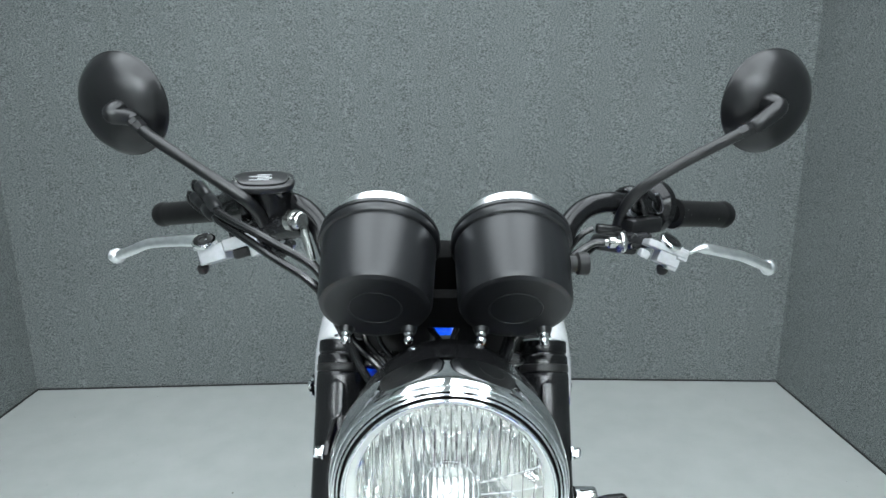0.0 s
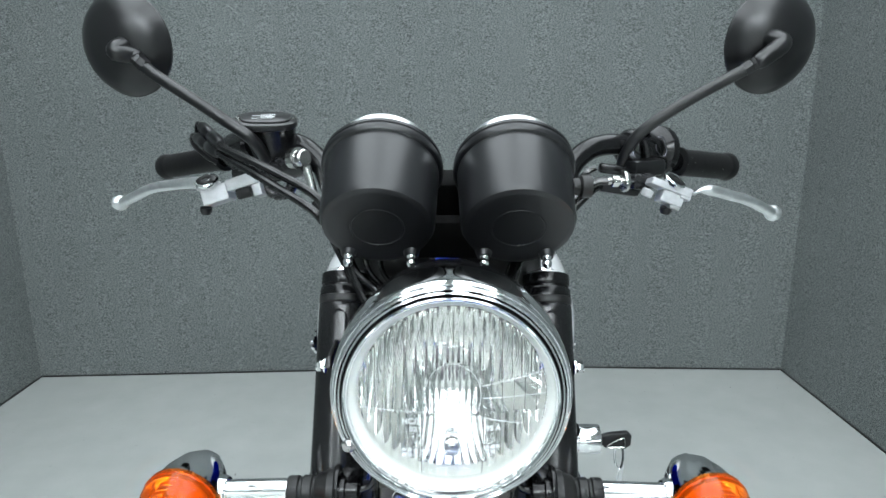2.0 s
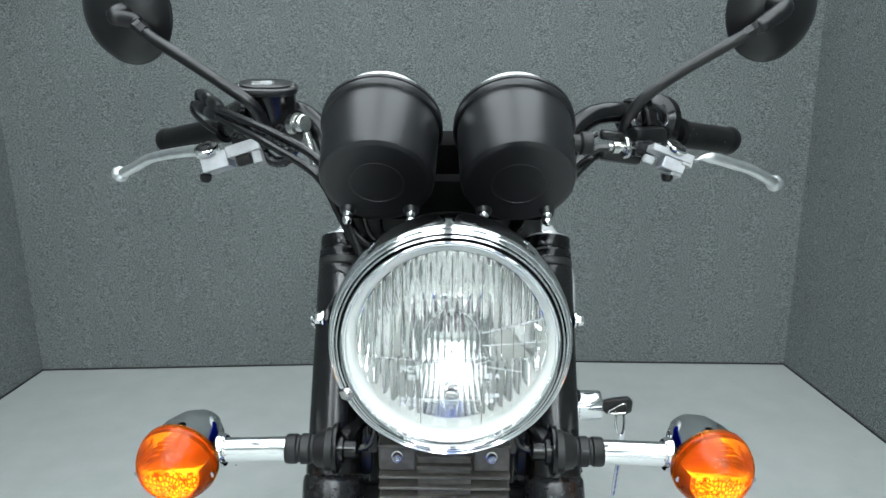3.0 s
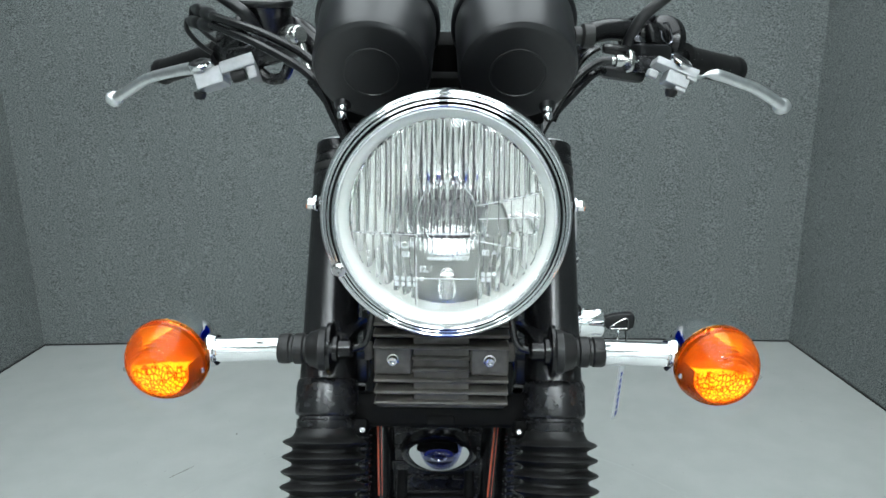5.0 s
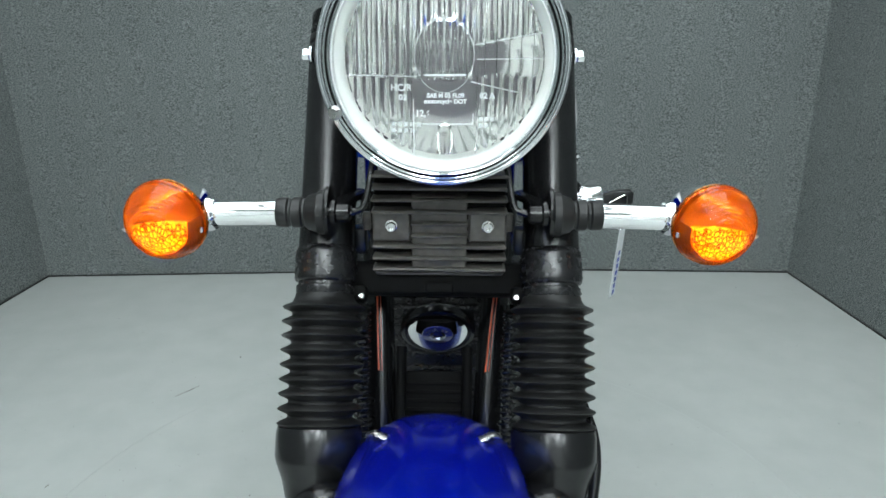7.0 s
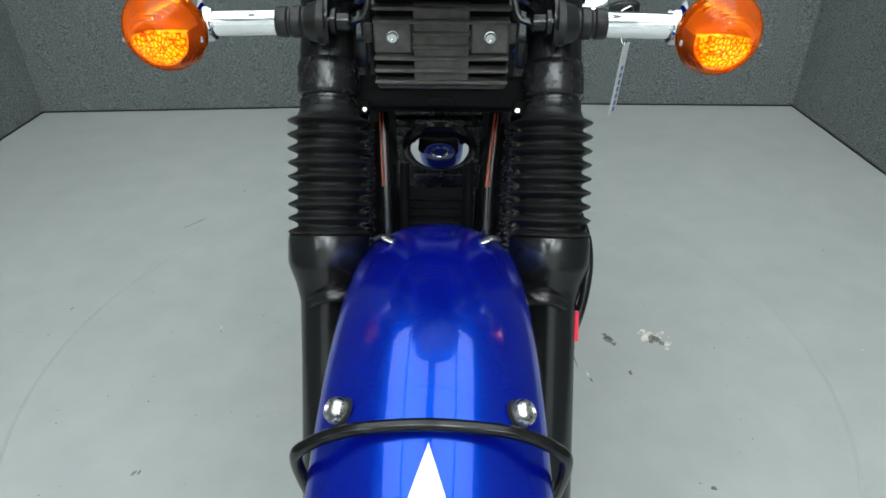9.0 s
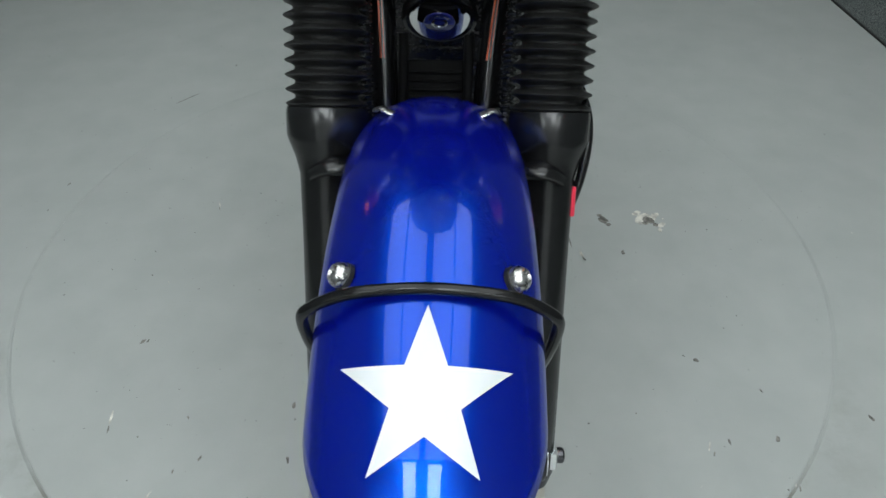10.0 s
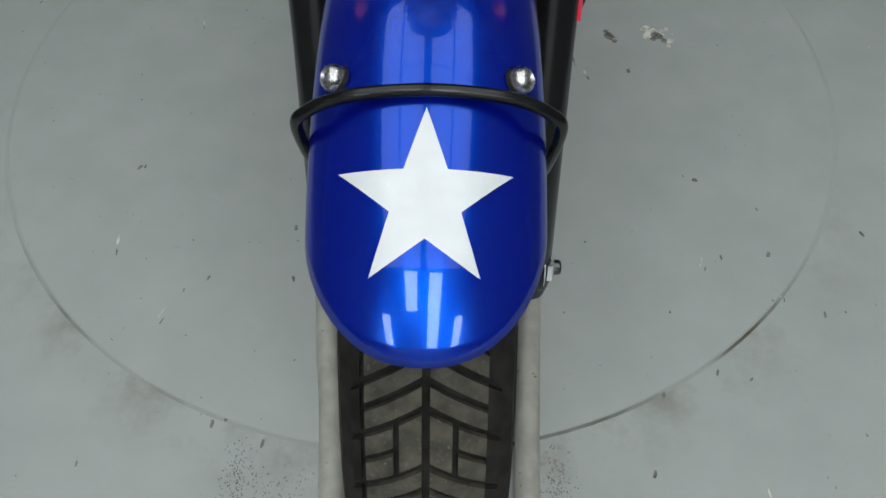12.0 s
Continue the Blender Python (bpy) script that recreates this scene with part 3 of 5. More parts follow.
def front_fender():
    bm = bmesh.new()
    nb, nt_ = 28, 70
    rows = []
    for j in range(nt_ + 1):
        row = []
        for i in range(nb + 1):
            b = (-1 + 2 * i / nb) * math.pi / 2
            start = radians(49.3 + 13.0 * (1 - max(0.0, 1 - abs(math.sin(b)) ** 2.33) ** 0.55))
            th = start + (radians(172) - start) * j / nt_
            row.append(bm.verts.new(fender_at(b, th)))
        rows.append(row)
    for p, q in zip(rows, rows[1:]):
        for i in range(nb):
            bm.faces.new((p[i], p[i + 1], q[i + 1], q[i]))
    fender = part("front_fender", bm, BLUE, bike, "glossy metallic blue front fender", smooth=80)
    so = fender.modifiers.new("thickness", "SOLIDIFY")
    so.thickness, so.offset = 0.002, -1.0
    # star decal
    st = bmesh.new()
    out = []
    for k in range(10):
        a = math.pi / 2 + k * math.pi / 5
        r = 0.0515 if k % 2 == 0 else 0.0205
        out.append(st.verts.new((r * math.cos(a), r * math.sin(a), 0)))
    f = st.faces.new(out)
    cut = bmesh.ops.triangulate(st, faces=[f])
    for _ in range(4):
        bmesh.ops.subdivide_edges(st, edges=st.edges[:], cuts=1, use_grid_fill=True)
    mid = radians(63.6)
    for v in st.verts:
        v.co = fender_at(fender_beta(v.co.x + 0.0002), mid + v.co.y * 1.035 / FR, 0.0007)
    part("star_decal", st, WHITE, fender, "plain white five-pointed star decal", smooth=80)
    # dome bolts
    for s in (-1, 1):
        c = fender_at(fender_beta(s * 0.0530), radians(76.0), 0.0)
        ax = (c - (AXLE + Vector((0, -0.30 * math.cos(radians(75.7)), 0.30 * math.sin(radians(75.7)))))).normalized()
        ax = (ax + Vector((s * 0.18, 0, 0))).normalized()
        # dark ring round the foot of the bolt
        part("bolt_base_ring", lathe([(0.0, -0.002), (0.0094, -0.002), (0.0094, 0.0008), (0.0088, 0.0014), (0.0, 0.0014)], c, ax, 24), RUBBER, fender)
        part("dome_bolt", lathe([(0.0082, 0.001), (0.0082, 0.0045), (0.0078, 0.0054), (0.0070, 0.0072), (0.0054, 0.0090), (0.0036, 0.0098), (0.0030, 0.0092), (0.0026, 0.0080), (0.0, 0.0080)], c, ax, 28), BOLT, fender)
    for s in (-1, 1):
        c = fender_at(fender_beta(s * 0.036), radians(106), 0.0)
        part("fender_bracket", tube([c + Vector((0, 0.006, -0.002)), c + Vector((s * 0.010, 0.010, 0.0)), c + Vector((s * 0.016, 0.015, -0.004))], 0.0036, 10, 4, flat=0.5), BOLT, fender)
    # black hoop stay over the fender
    pts = [Vector((x, *fender_at(0, radians(th), lift)[1:])) for x, th, lift in ((0.0, 73.2, 0.0045), (0.03, 73.1, 0.002), (0.052, 72.9, -0.003))]
    pts += [Vector((0.070, pts[2].y - 0.001, pts[2].z - 0.009)), Vector((0.0795, pts[2].y + 0.003, pts[2].z - 0.027)), Vector((0.077, 0.145, 0.585)), Vector((0.078, 0.19, 0.52)), Vector((0.086, 0.27, 0.44))]
    path = [Vector((-p.x, p.y, p.z)) for p in reversed(pts[1:])] + pts
    part("hoop_stay", tube(path, 0.0039, 14, 8), BLACK, fender, "gloss black tubular stay arched over the fender")


front_fender()


# forks
def fork_leg(x):
    sgn = 1 if x > 0 else -1
    top = [(0.0, 0.717), (0.0240, 0.717), (0.0248, 0.716), (0.0252, 0.712), (0.0252, 0.66), (0.0256, 0.535), (0.0260, 0.525), (0.0260, 0.518), (0.0, 0.518)]
    cap = [(0.0, 0.7490), (0.0222, 0.7490), (0.0236, 0.7482), (0.0240, 0.7470), (0.0240, 0.7375), (0.0236, 0.7366), (0.0230, 0.7362), (0.0230, 0.7350), (0.0243, 0.7335), (0.0248, 0.7325), (0.0248, 0.7252), (0.0, 0.7252)]
    band = [(0.0, 0.7252), (0.0240, 0.7252), (0.0253, 0.7245), (0.0256, 0.7215), (0.0253, 0.7182), (0.0242, 0.7172), (0.0, 0.7172)]
    leg = part("fork_leg", lathe([(0.0, -0.03), (0.02, -0.03), (0.0250, -0.015), (0.0255, 0.24), (0.0265, 0.295), (0.0305, 0.312), (0.0360, 0.326), (0.0376, 0.332), (0.0376, 0.352), (0.0365, 0.357), (0.0, 0.357)], on_fork(x, 0), UP, 48), SATINBLACK, bike, "gloss black fork leg with ribbed rubber gaiter")
    part("upper_shroud", lathe(top, on_fork(x, 0), UP, 48), SATINBLACK, leg)
    part("top_clamp", lathe(cap, on_fork(x, 0), UP, 48), BLACK, leg, "gloss black stepped top clamp")
    part("clamp_band", lathe(band, on_fork(x, 0), UP, 48), RUBBER, leg)
    tab = bmesh.new()
    grid = []
    for k in range(9):
        u = -1 + k / 4
        w = 0.36 * (1 - abs(u) ** 6)
        grid.append([tab.verts.new(on_fork(x + sgn * 0.0266 * math.sin(q) * -1, 0.690 + 0.020 * u, 0.0266 * math.cos(q))) for q in [-0.05 + w * (-1 + m / 3) for m in range(7)]])
    for p, q in zip(grid, grid[1:]):
        for m in range(6):
            tab.faces.new((p[m], p[m + 1], q[m + 1], q[m]))
    tab = part("ear_tab", tab, SATINBLACK, leg, smooth=60)
    thick = tab.modifiers.new("thickness", "SOLIDIFY")
    thick.thickness, thick.offset = 0.002, -1.0
    part("lower_clamp", lathe([(0.0, 0.474), (0.0258, 0.474), (0.0266, 0.4755), (0.0266, 0.4812), (0.0260, 0.4820), (0.0250, 0.4824), (0.0250, 0.4846), (0.0266, 0.4852), (0.0280, 0.4870), (0.0284, 0.4900), (0.0284, 0.5110), (0.0278, 0.5145), (0.0262, 0.5172), (0.0, 0.5172)], on_fork(x, 0), UP, 48), CAST, leg)
    n, s0, s1 = 9, 0.462, 0.3595
    gap = (s1 - s0) / (n - 1)
    prof = [(0.0265, 0.474), (0.0272, 0.4705)]
    for i in range(-3, 8 * (n - 1) + 4):
        prof.append((0.0284 + 0.0095 * abs(math.cos(math.pi * i / 8)) ** 2.6, s0 + gap * i / 8))
    prof += [(0.034, 0.353)]
    part("gaiter", lathe(prof, on_fork(x, 0), UP, 56, caps=False), RUBBER, leg, "ribbed black rubber fork gaiter")
    part("cap_plate", lathe([(0.0, 0.0), (0.0205, 0.0), (0.0205, 0.0012), (0.0195, 0.0020), (0.0, 0.0020)], on_fork(x, 0.749), UP, 40), ALLOY, leg)
    part("fork_cap", hex_bolt(on_fork(x, 0.751), UP, 0.009, 0.005), CHROME, leg)
    # lug for the stay on the front of the lower leg
    part("stay_lug", tube([on_fork(x - sgn * 0.030, 0.302, 0.016), on_fork(x - sgn * 0.016, 0.305, 0.027), on_fork(x - sgn * 0.002, 0.304, 0.0275), on_fork(x + sgn * 0.009, 0.298, 0.020)], lambda t: 0.0130 - 0.002 * t, 16, 6, flat=0.62), SATINBLACK, leg)
    part("axle_boss", lathe([(0.0, -0.015), (0.026, -0.015), (0.028, -0.012), (0.028, 0.012), (0.026, 0.015), (0.0, 0.015)], Vector((x, AXLE.y, AXLE.z)), (1, 0, 0), 28), CAST, leg)
    # headlight bracket
    a = on_fork(x, 0.66, 0.0)
    out = [(0.090, -0.005), (0.100, -0.0055), (0.128, -0.0055), (0.140, 0.0), (0.128, 0.0055), (0.100, 0.0055), (0.090, 0.005)]
    m = Matrix.Translation((sgn * 0.0955, 0.555, 0.958)) @ Matrix(((0, 0, 1, 0), (-1, 0, 0, 0), (0, 1, 0, 0), (0, 0, 0, 1)))
    part("headlight_bracket", prism(out, 0.004, m, 0.001), SATINBLACK, leg)
    part("bracket_bolt", hex_bolt(Vector((sgn * 0.1015 + 0.003, 0.418, 0.959)), (sgn, 0, 0), 0.0046, 0.0065), CHROME, leg)


fork_leg(-0.1045)
fork_leg(0.1030)


def yokes():
    m = Matrix.Rotation(-RAKE, 4, "X")
    lower = box(on_fork(0, 0.492, -0.022), (0.17, 0.03, 0.032), 0.008, m)
    low = part("lower_yoke", lower, DULLBLACK, bike)
    for s in (-1, 1):
        part("pinch_bolt", hex_bolt(on_fork(s * 0.0705, 0.473, 0.003), FWD, 0.0026, 0.003, False), BOLT, low)
        part("pinch_lug", box(on_fork(s * 0.076, 0.476, -0.007), (0.020, 0.016, 0.016), 0.005, m), DULLBLACK, low)
    part("cable_guide", box(on_fork(0.0, 0.482, -0.004), (0.026, 0.010, 0.010), 0.003, m), DULLBLACK, low)
    up = part("upper_yoke", box(on_fork(0, 0.727, -0.02), (0.17, 0.05, 0.024), 0.008, m), CAST, bike)
    part("steering_stem", lathe([(0.0, 0.49), (0.026, 0.49), (0.026, 0.73), (0.0, 0.73)], AXLE + FWD * -0.04, UP, 28), BLACK, up)


yokes()


# headlight
HC = Vector((0.004, 0.372, 0.9575))


def headlight():
    ax = (0, -1, 0)
    bowl = part("headlight", lathe([(0.0, -0.146), (0.035, -0.142), (0.061, -0.128), (0.077, -0.103), (0.0850, -0.070), (0.0876, -0.040), (0.0878, -0.020), (0.0872, -0.014)], HC, ax, 72, caps=False), BLACK, bike, "round headlight with gloss black shell and chrome rim")
    rim = [(0.0880, -0.037), (0.0895, -0.0358), (0.0904, -0.0320), (0.0907, -0.0240)]
    rim += [(0.0875 + 0.0032 * math.cos(q), -0.0145 + 0.0215 * math.sin(q)) for q in [math.pi / 2 * k / 10 for k in range(11)]]
    rim += [(0.0870, 0.0062), (0.0866, 0.0072)]
    rim += [(0.0850 - 0.0014 * math.cos(q), 0.0082 + 0.0032 * math.sin(q)) for q in [math.pi - math.pi * k / 8 for k in range(9)]]
    rim += [(0.0833, 0.0086)] + [(0.0818 - 0.0012 * math.cos(q), 0.0096 + 0.0028 * math.sin(q)) for q in [math.pi - math.pi * 0.75 * k / 6 for k in range(7)]]
    part("rim", lathe(rim, HC, ax, 96, caps=False), CHROME, bowl, "chrome headlight rim")
    part("rim_gap", lathe([(0.0812, 0.0112), (0.0808, 0.0108), (0.0807, 0.0080), (0.0799, 0.0080), (0.0798, 0.0125)], HC, ax, 96, caps=False), GRIT, bowl)
    part("inner_rim", lathe([(0.0797, 0.0060), (0.0797, 0.0128), (0.0794, 0.0142), (0.0787, 0.0148), (0.0780, 0.0142), (0.0777, 0.0122), (0.0773, 0.0116), (0.0769, 0.0124), (0.0763, 0.0124), (0.0758, 0.0095), (0.0757, 0.0060)], HC, ax, 96, caps=False), CHROME, bowl, "chrome inner lens ring")
    HL = HC + Vector((0.001, -0.0090, 0))
    part("retaining_screw", lathe([(0.0, 0.0), (0.0052, 0.0), (0.0052, 0.002), (0.0036, 0.0040), (0.0, 0.0044)], HC + Vector((-0.0752, -0.0120, -0.0355)), (-0.35, -0.93, -0.1), 16), BOLT, bowl)
    part("reflector", lathe([(0.010, -0.076)] + [(r, -0.076 + 0.056 * (r / 0.0755) ** 2) for r in [0.011 + 0.0645 * i / 26 for i in range(27)]], HL, ax, 72, caps=False), REFLECTOR, bowl, "silvered parabolic reflector")
    # Pale opaque ring: light caught in the glass edge, put into the colour.
    part("lens_edge_ring", lathe([(0.0766, -0.0002), (0.0742, -0.0012), (0.0718, -0.0034), (0.0703, -0.0060), (0.0697, -0.0110), (0.0691, -0.0265)], HL, ax, 72, caps=False), RING, bowl, "pale opaque ring painted for the light in the lens edge")
    part("reflector_back", lathe([(0.0, -0.0750), (0.0125, -0.0750), (0.0125, -0.0770), (0.0, -0.0770)], HL, ax, 32), SHIELD, bowl)
    bulb = part("bulb", lathe([(0.0, -0.052), (0.0045, -0.053), (0.0062, -0.058), (0.0062, -0.08), (0.009, -0.084), (0.012, -0.09), (0.0, -0.09)], HL, ax, 24), GLASS, bowl)
    part("bulb_shield", lathe([(0.0, -0.044), (0.0026, -0.0445), (0.0048, -0.0465), (0.0058, -0.051), (0.0058, -0.057), (0.0050, -0.057), (0.0042, -0.049), (0.0, -0.047)], HL + Vector((0, 0, -0.002)), ax, 32), SHIELD, bowl, "dull metal bulb shield")
    part("bulb_collar", lathe([(0.0150, -0.073), (0.0156, -0.075), (0.0146, -0.077), (0.0134, -0.077), (0.0130, -0.074), (0.0140, -0.072), (0.0150, -0.073)], HL, ax, 40, caps=False), CHROME, bowl)
    # fluted lens: smooth outside, ribs inside
    ln = bmesh.new()
    R, nx, nz = 0.0712, 260, 56

    def flute(x, z):
        r = math.hypot(x, z)
        edge = max(0.0, min(1.0, (0.0697 - r) / 0.0012))
        if edge <= 0:
            return 0.0
        def scallop(p, amp):
            f = (x / p) % 1.0 * 2 - 1
            return edge * amp * (1 - f * f)

        if z < -0.0106:
            return scallop(0.0064, 0.0009) if abs(x) > 0.0225 else 0.0
        if x > 0.019 and -0.018 < z < 0.0105 + 0.18 * (x - 0.02):
            f = ((x - 0.019) / 0.0085) % 1.0
            return edge * 0.0010 * f
        if (x / 0.0205) ** 2 + ((z - 0.003) / 0.0245) ** 2 < 1:
            return scallop(0.0043, 0.0007) if z > -0.012 else 0.0
        return scallop(0.0070, 0.0019)

    def sheet(fn):
        cols = []
        for a in range(nx + 1):
            x = R * (-1 + 2 * a / nx) * 0.9999
            half = math.sqrt(R * R - x * x)
            cols.append([ln.verts.new(HL + Vector((x, fn(x, half * (-1 + 2 * k / nz)), half * (-1 + 2 * k / nz)))) for k in range(nz + 1)])
        for p, q in zip(cols, cols[1:]):
            for k in range(nz):
                ln.faces.new((p[k], p[k + 1], q[k + 1], q[k]))
        return [c[0] for c in cols] + [c[-1] for c in reversed(cols)]

    dome = lambda x, z: -0.0045 + 0.011 * (math.hypot(x, z) / R) ** 2
    o1 = sheet(dome)
    o2 = sheet(lambda x, z: dome(x, z) + 0.0042 + flute(x, z))
    for k in range(len(o1)):
        j = (k + 1) % len(o1)
        ln.faces.new((o1[k], o1[j], o2[j], o2[k]))
    lens = part("lens", ln, GLASS, bowl, "clear fluted glass headlight lens", smooth=14)
    lens.visible_shadow = False
    # moulded lettering and divider lines on the glass
    for text, size, x, z in (("SAE M 05 FL09", 0.0042, 0.001, -0.0236), ("motorcycle DOT", 0.0042, 0.001, -0.0276), ("12,6", 0.0062, -0.0150, -0.0362), ("HC/R", 0.0064, -0.030, -0.0185), ("02", 0.0054, -0.029, -0.0252), ("02 A", 0.0056, 0.0300, -0.0236)):
        cu = bpy.data.curves.new("moulded_text", "FONT")
        cu.body, cu.size, cu.align_x, cu.align_y = text, size, "CENTER", "CENTER"
        cu.extrude, cu.offset = 0.0001, 0.00018
        tmp = new("tmp_text", cu)
        dg = bpy.context.evaluated_depsgraph_get()
        me = bpy.data.meshes.new_from_object(tmp.evaluated_get(dg))
        bpy.data.objects.remove(tmp)
        me.materials.clear()
        me.materials.append(ENGRAVE)
        y = dome(x, z) + 0.0050
        me.transform(Matrix.Translation(HL + Vector((x, y, z))) @ Matrix.Rotation(math.pi / 2, 4, "X"))
        ob = new("moulded_text", me)
        ob.parent = lens
    ru = bmesh.new()
    for x0, z0, x1, z1, h in ((-0.0216, -0.0436, 0.0205, -0.0436, 0.00090), (-0.0216, -0.026, -0.0216, -0.0665, 0.00063), (-0.014, -0.0098, 0.015, -0.0094, 0.00140), (-0.068, -0.0106, -0.0187, -0.0106, 0.00049), (0.0224, 0.001, 0.069, 0.0015, 0.00070), (0.0213, 0.0105, 0.068, 0.0190, 0.00063), (0.0187, -0.0140, 0.052, -0.0215, 0.00077), (0.0205, -0.0436, 0.0205, -0.036, 0.0006)):
        a = Vector((x0, dome(x0, z0) + 0.0052, z0))
        b = Vector((x1, dome(x1, z1) + 0.0052, z1))
        tube([HL + a, HL + (a + b) / 2 + Vector((0, dome((x0 + x1) / 2, (z0 + z1) / 2) - (dome(x0, z0) + dome(x1, z1)) / 2, 0)), HL + b], h / 2, 6, 3, ru)
    oval = [(0.0205 * math.cos(q), 0.003 + 0.0245 * math.sin(q)) for q in [2 * math.pi * k / 40 for k in range(41)]]
    tube([HL + Vector((x, dome(x, z) + 0.0050, z)) for x, z in oval], 0.00017, 6, 1, ru)
    part("moulded_line", ru, ENGRAVE, lens, smooth=0)
    # parking lamp low in the reflector
    for k in range(14):
        x, z = (-0.036 + 0.0045 * (k % 5), -0.0440 - 0.0045 * (k // 5)) if k < 9 else (0.026 + 0.0040 * (k % 3), -0.0400 - 0.0045 * (k // 3 - 3))
        part("moulded_mark", box(HL + Vector((x, dome(x, z) + 0.0052, z)), (0.0028, 0.0004, 0.0030), 0.0002, segs=1), ENGRAVE, lens)
    part("parking_bulb", lathe([(0.0, 0.0), (0.004, -0.001), (0.0055, -0.006), (0.0055, -0.016), (0.0, -0.016)], HL + Vector((0.0, 0.03, -0.052)), (0, -1, 0), 20), GLASS, bowl)


headlight()


# gauges
GAX = Vector((0, math.cos(radians(37.3)), math.sin(radians(37.3))))
GUP = Vector((0, -GAX.z, GAX.y))


def gauge(x, dx):
    c = Vector((x, 0.4845, 1.0586))
    body = part("gauge", lathe([(0.0, 0.0), (0.0225, 0.0), (0.0228, -0.0004), (0.0238, -0.0004), (0.0242, 0.0), (0.0432, 0.0), (0.0447, 0.0002), (0.0485, 0.0015), (0.0505, 0.006), (0.0530, 0.062), (0.0530, 0.066), (0.0555, 0.067), (0.0568, 0.069), (0.0568, 0.0725), (0.0550, 0.0740), (0.0550, 0.0755), (0.0562, 0.0765), (0.0562, 0.0795), (0.054, 0.082), (0.046, 0.083), (0.0, 0.083)], c, GAX, 80), CASING, bike, "satin black round instrument housing")
    part("bezel", lathe([(0.0455, 0.082), (0.0455, 0.0965), (0.0445, 0.0990), (0.041, 0.1005), (0.0365, 0.1005), (0.036, 0.092)], c, GAX, 72, caps=False), BEZEL, body, "chrome bezel")
    part("dial", lathe([(0.0, 0.0925), (0.037, 0.0925), (0.037, 0.0915), (0.0, 0.0915)], c, GAX, 48), WHITE, body, "white instrument dial")
    part("glass", lathe([(0.0, 0.1005), (0.018, 0.100), (0.037, 0.0978), (0.037, 0.0965), (0.0, 0.0985)], c, GAX, 48), GLASS, body)
    for s in (-1, 1):
        p = c - GUP * 0.034 + Vector((s * 0.0285 + dx, 0, 0)) + GAX * 0.004
        nub = lathe([(0.0, 0.002), (0.0085, 0.002), (0.0075, -0.004), (0.0055, -0.009), (0.0, -0.009)], p, GAX, 20)
        part("mount_boss", nub, CASING, body)
        q = p - GAX * 0.006
        part("dome_nut", lathe([(0.0, 0.0), (0.0045, 0.0), (0.0048, -0.002), (0.0036, -0.0045), (0.0046, -0.0065), (0.0044, -0.0095), (0.0025, -0.012), (0.0, -0.0125)], q, GAX - GUP * -0.5, 18), CHROME, body)
    return body


gauge(-0.0605, 0.0)
right_gauge = gauge(0.0625, 0.0)
c = Vector((0.1125, 0.515, 1.0915))
part("trip_knob", lathe([(0.0, 0.0), (0.008, 0.0), (0.008, 0.006), (0.0105, 0.008), (0.0105, 0.017), (0.0, 0.018)], c, (1, 0.1, 0), 18), RUBBER, right_gauge)
gb = part("gauge_bracket", box((0.001, 0.545, 1.037), (0.19, 0.012, 0.055), 0.004, Matrix.Rotation(radians(37), 4, "X")), DULLBLACK, bike)
# Added black block darkens the gap between the two gauges.
part("gauge_gap_block", box((0.001, 0.588, 1.062), (0.030, 0.024, 0.078), 0.005, Matrix.Rotation(radians(37), 4, "X")), GRIT, gb)


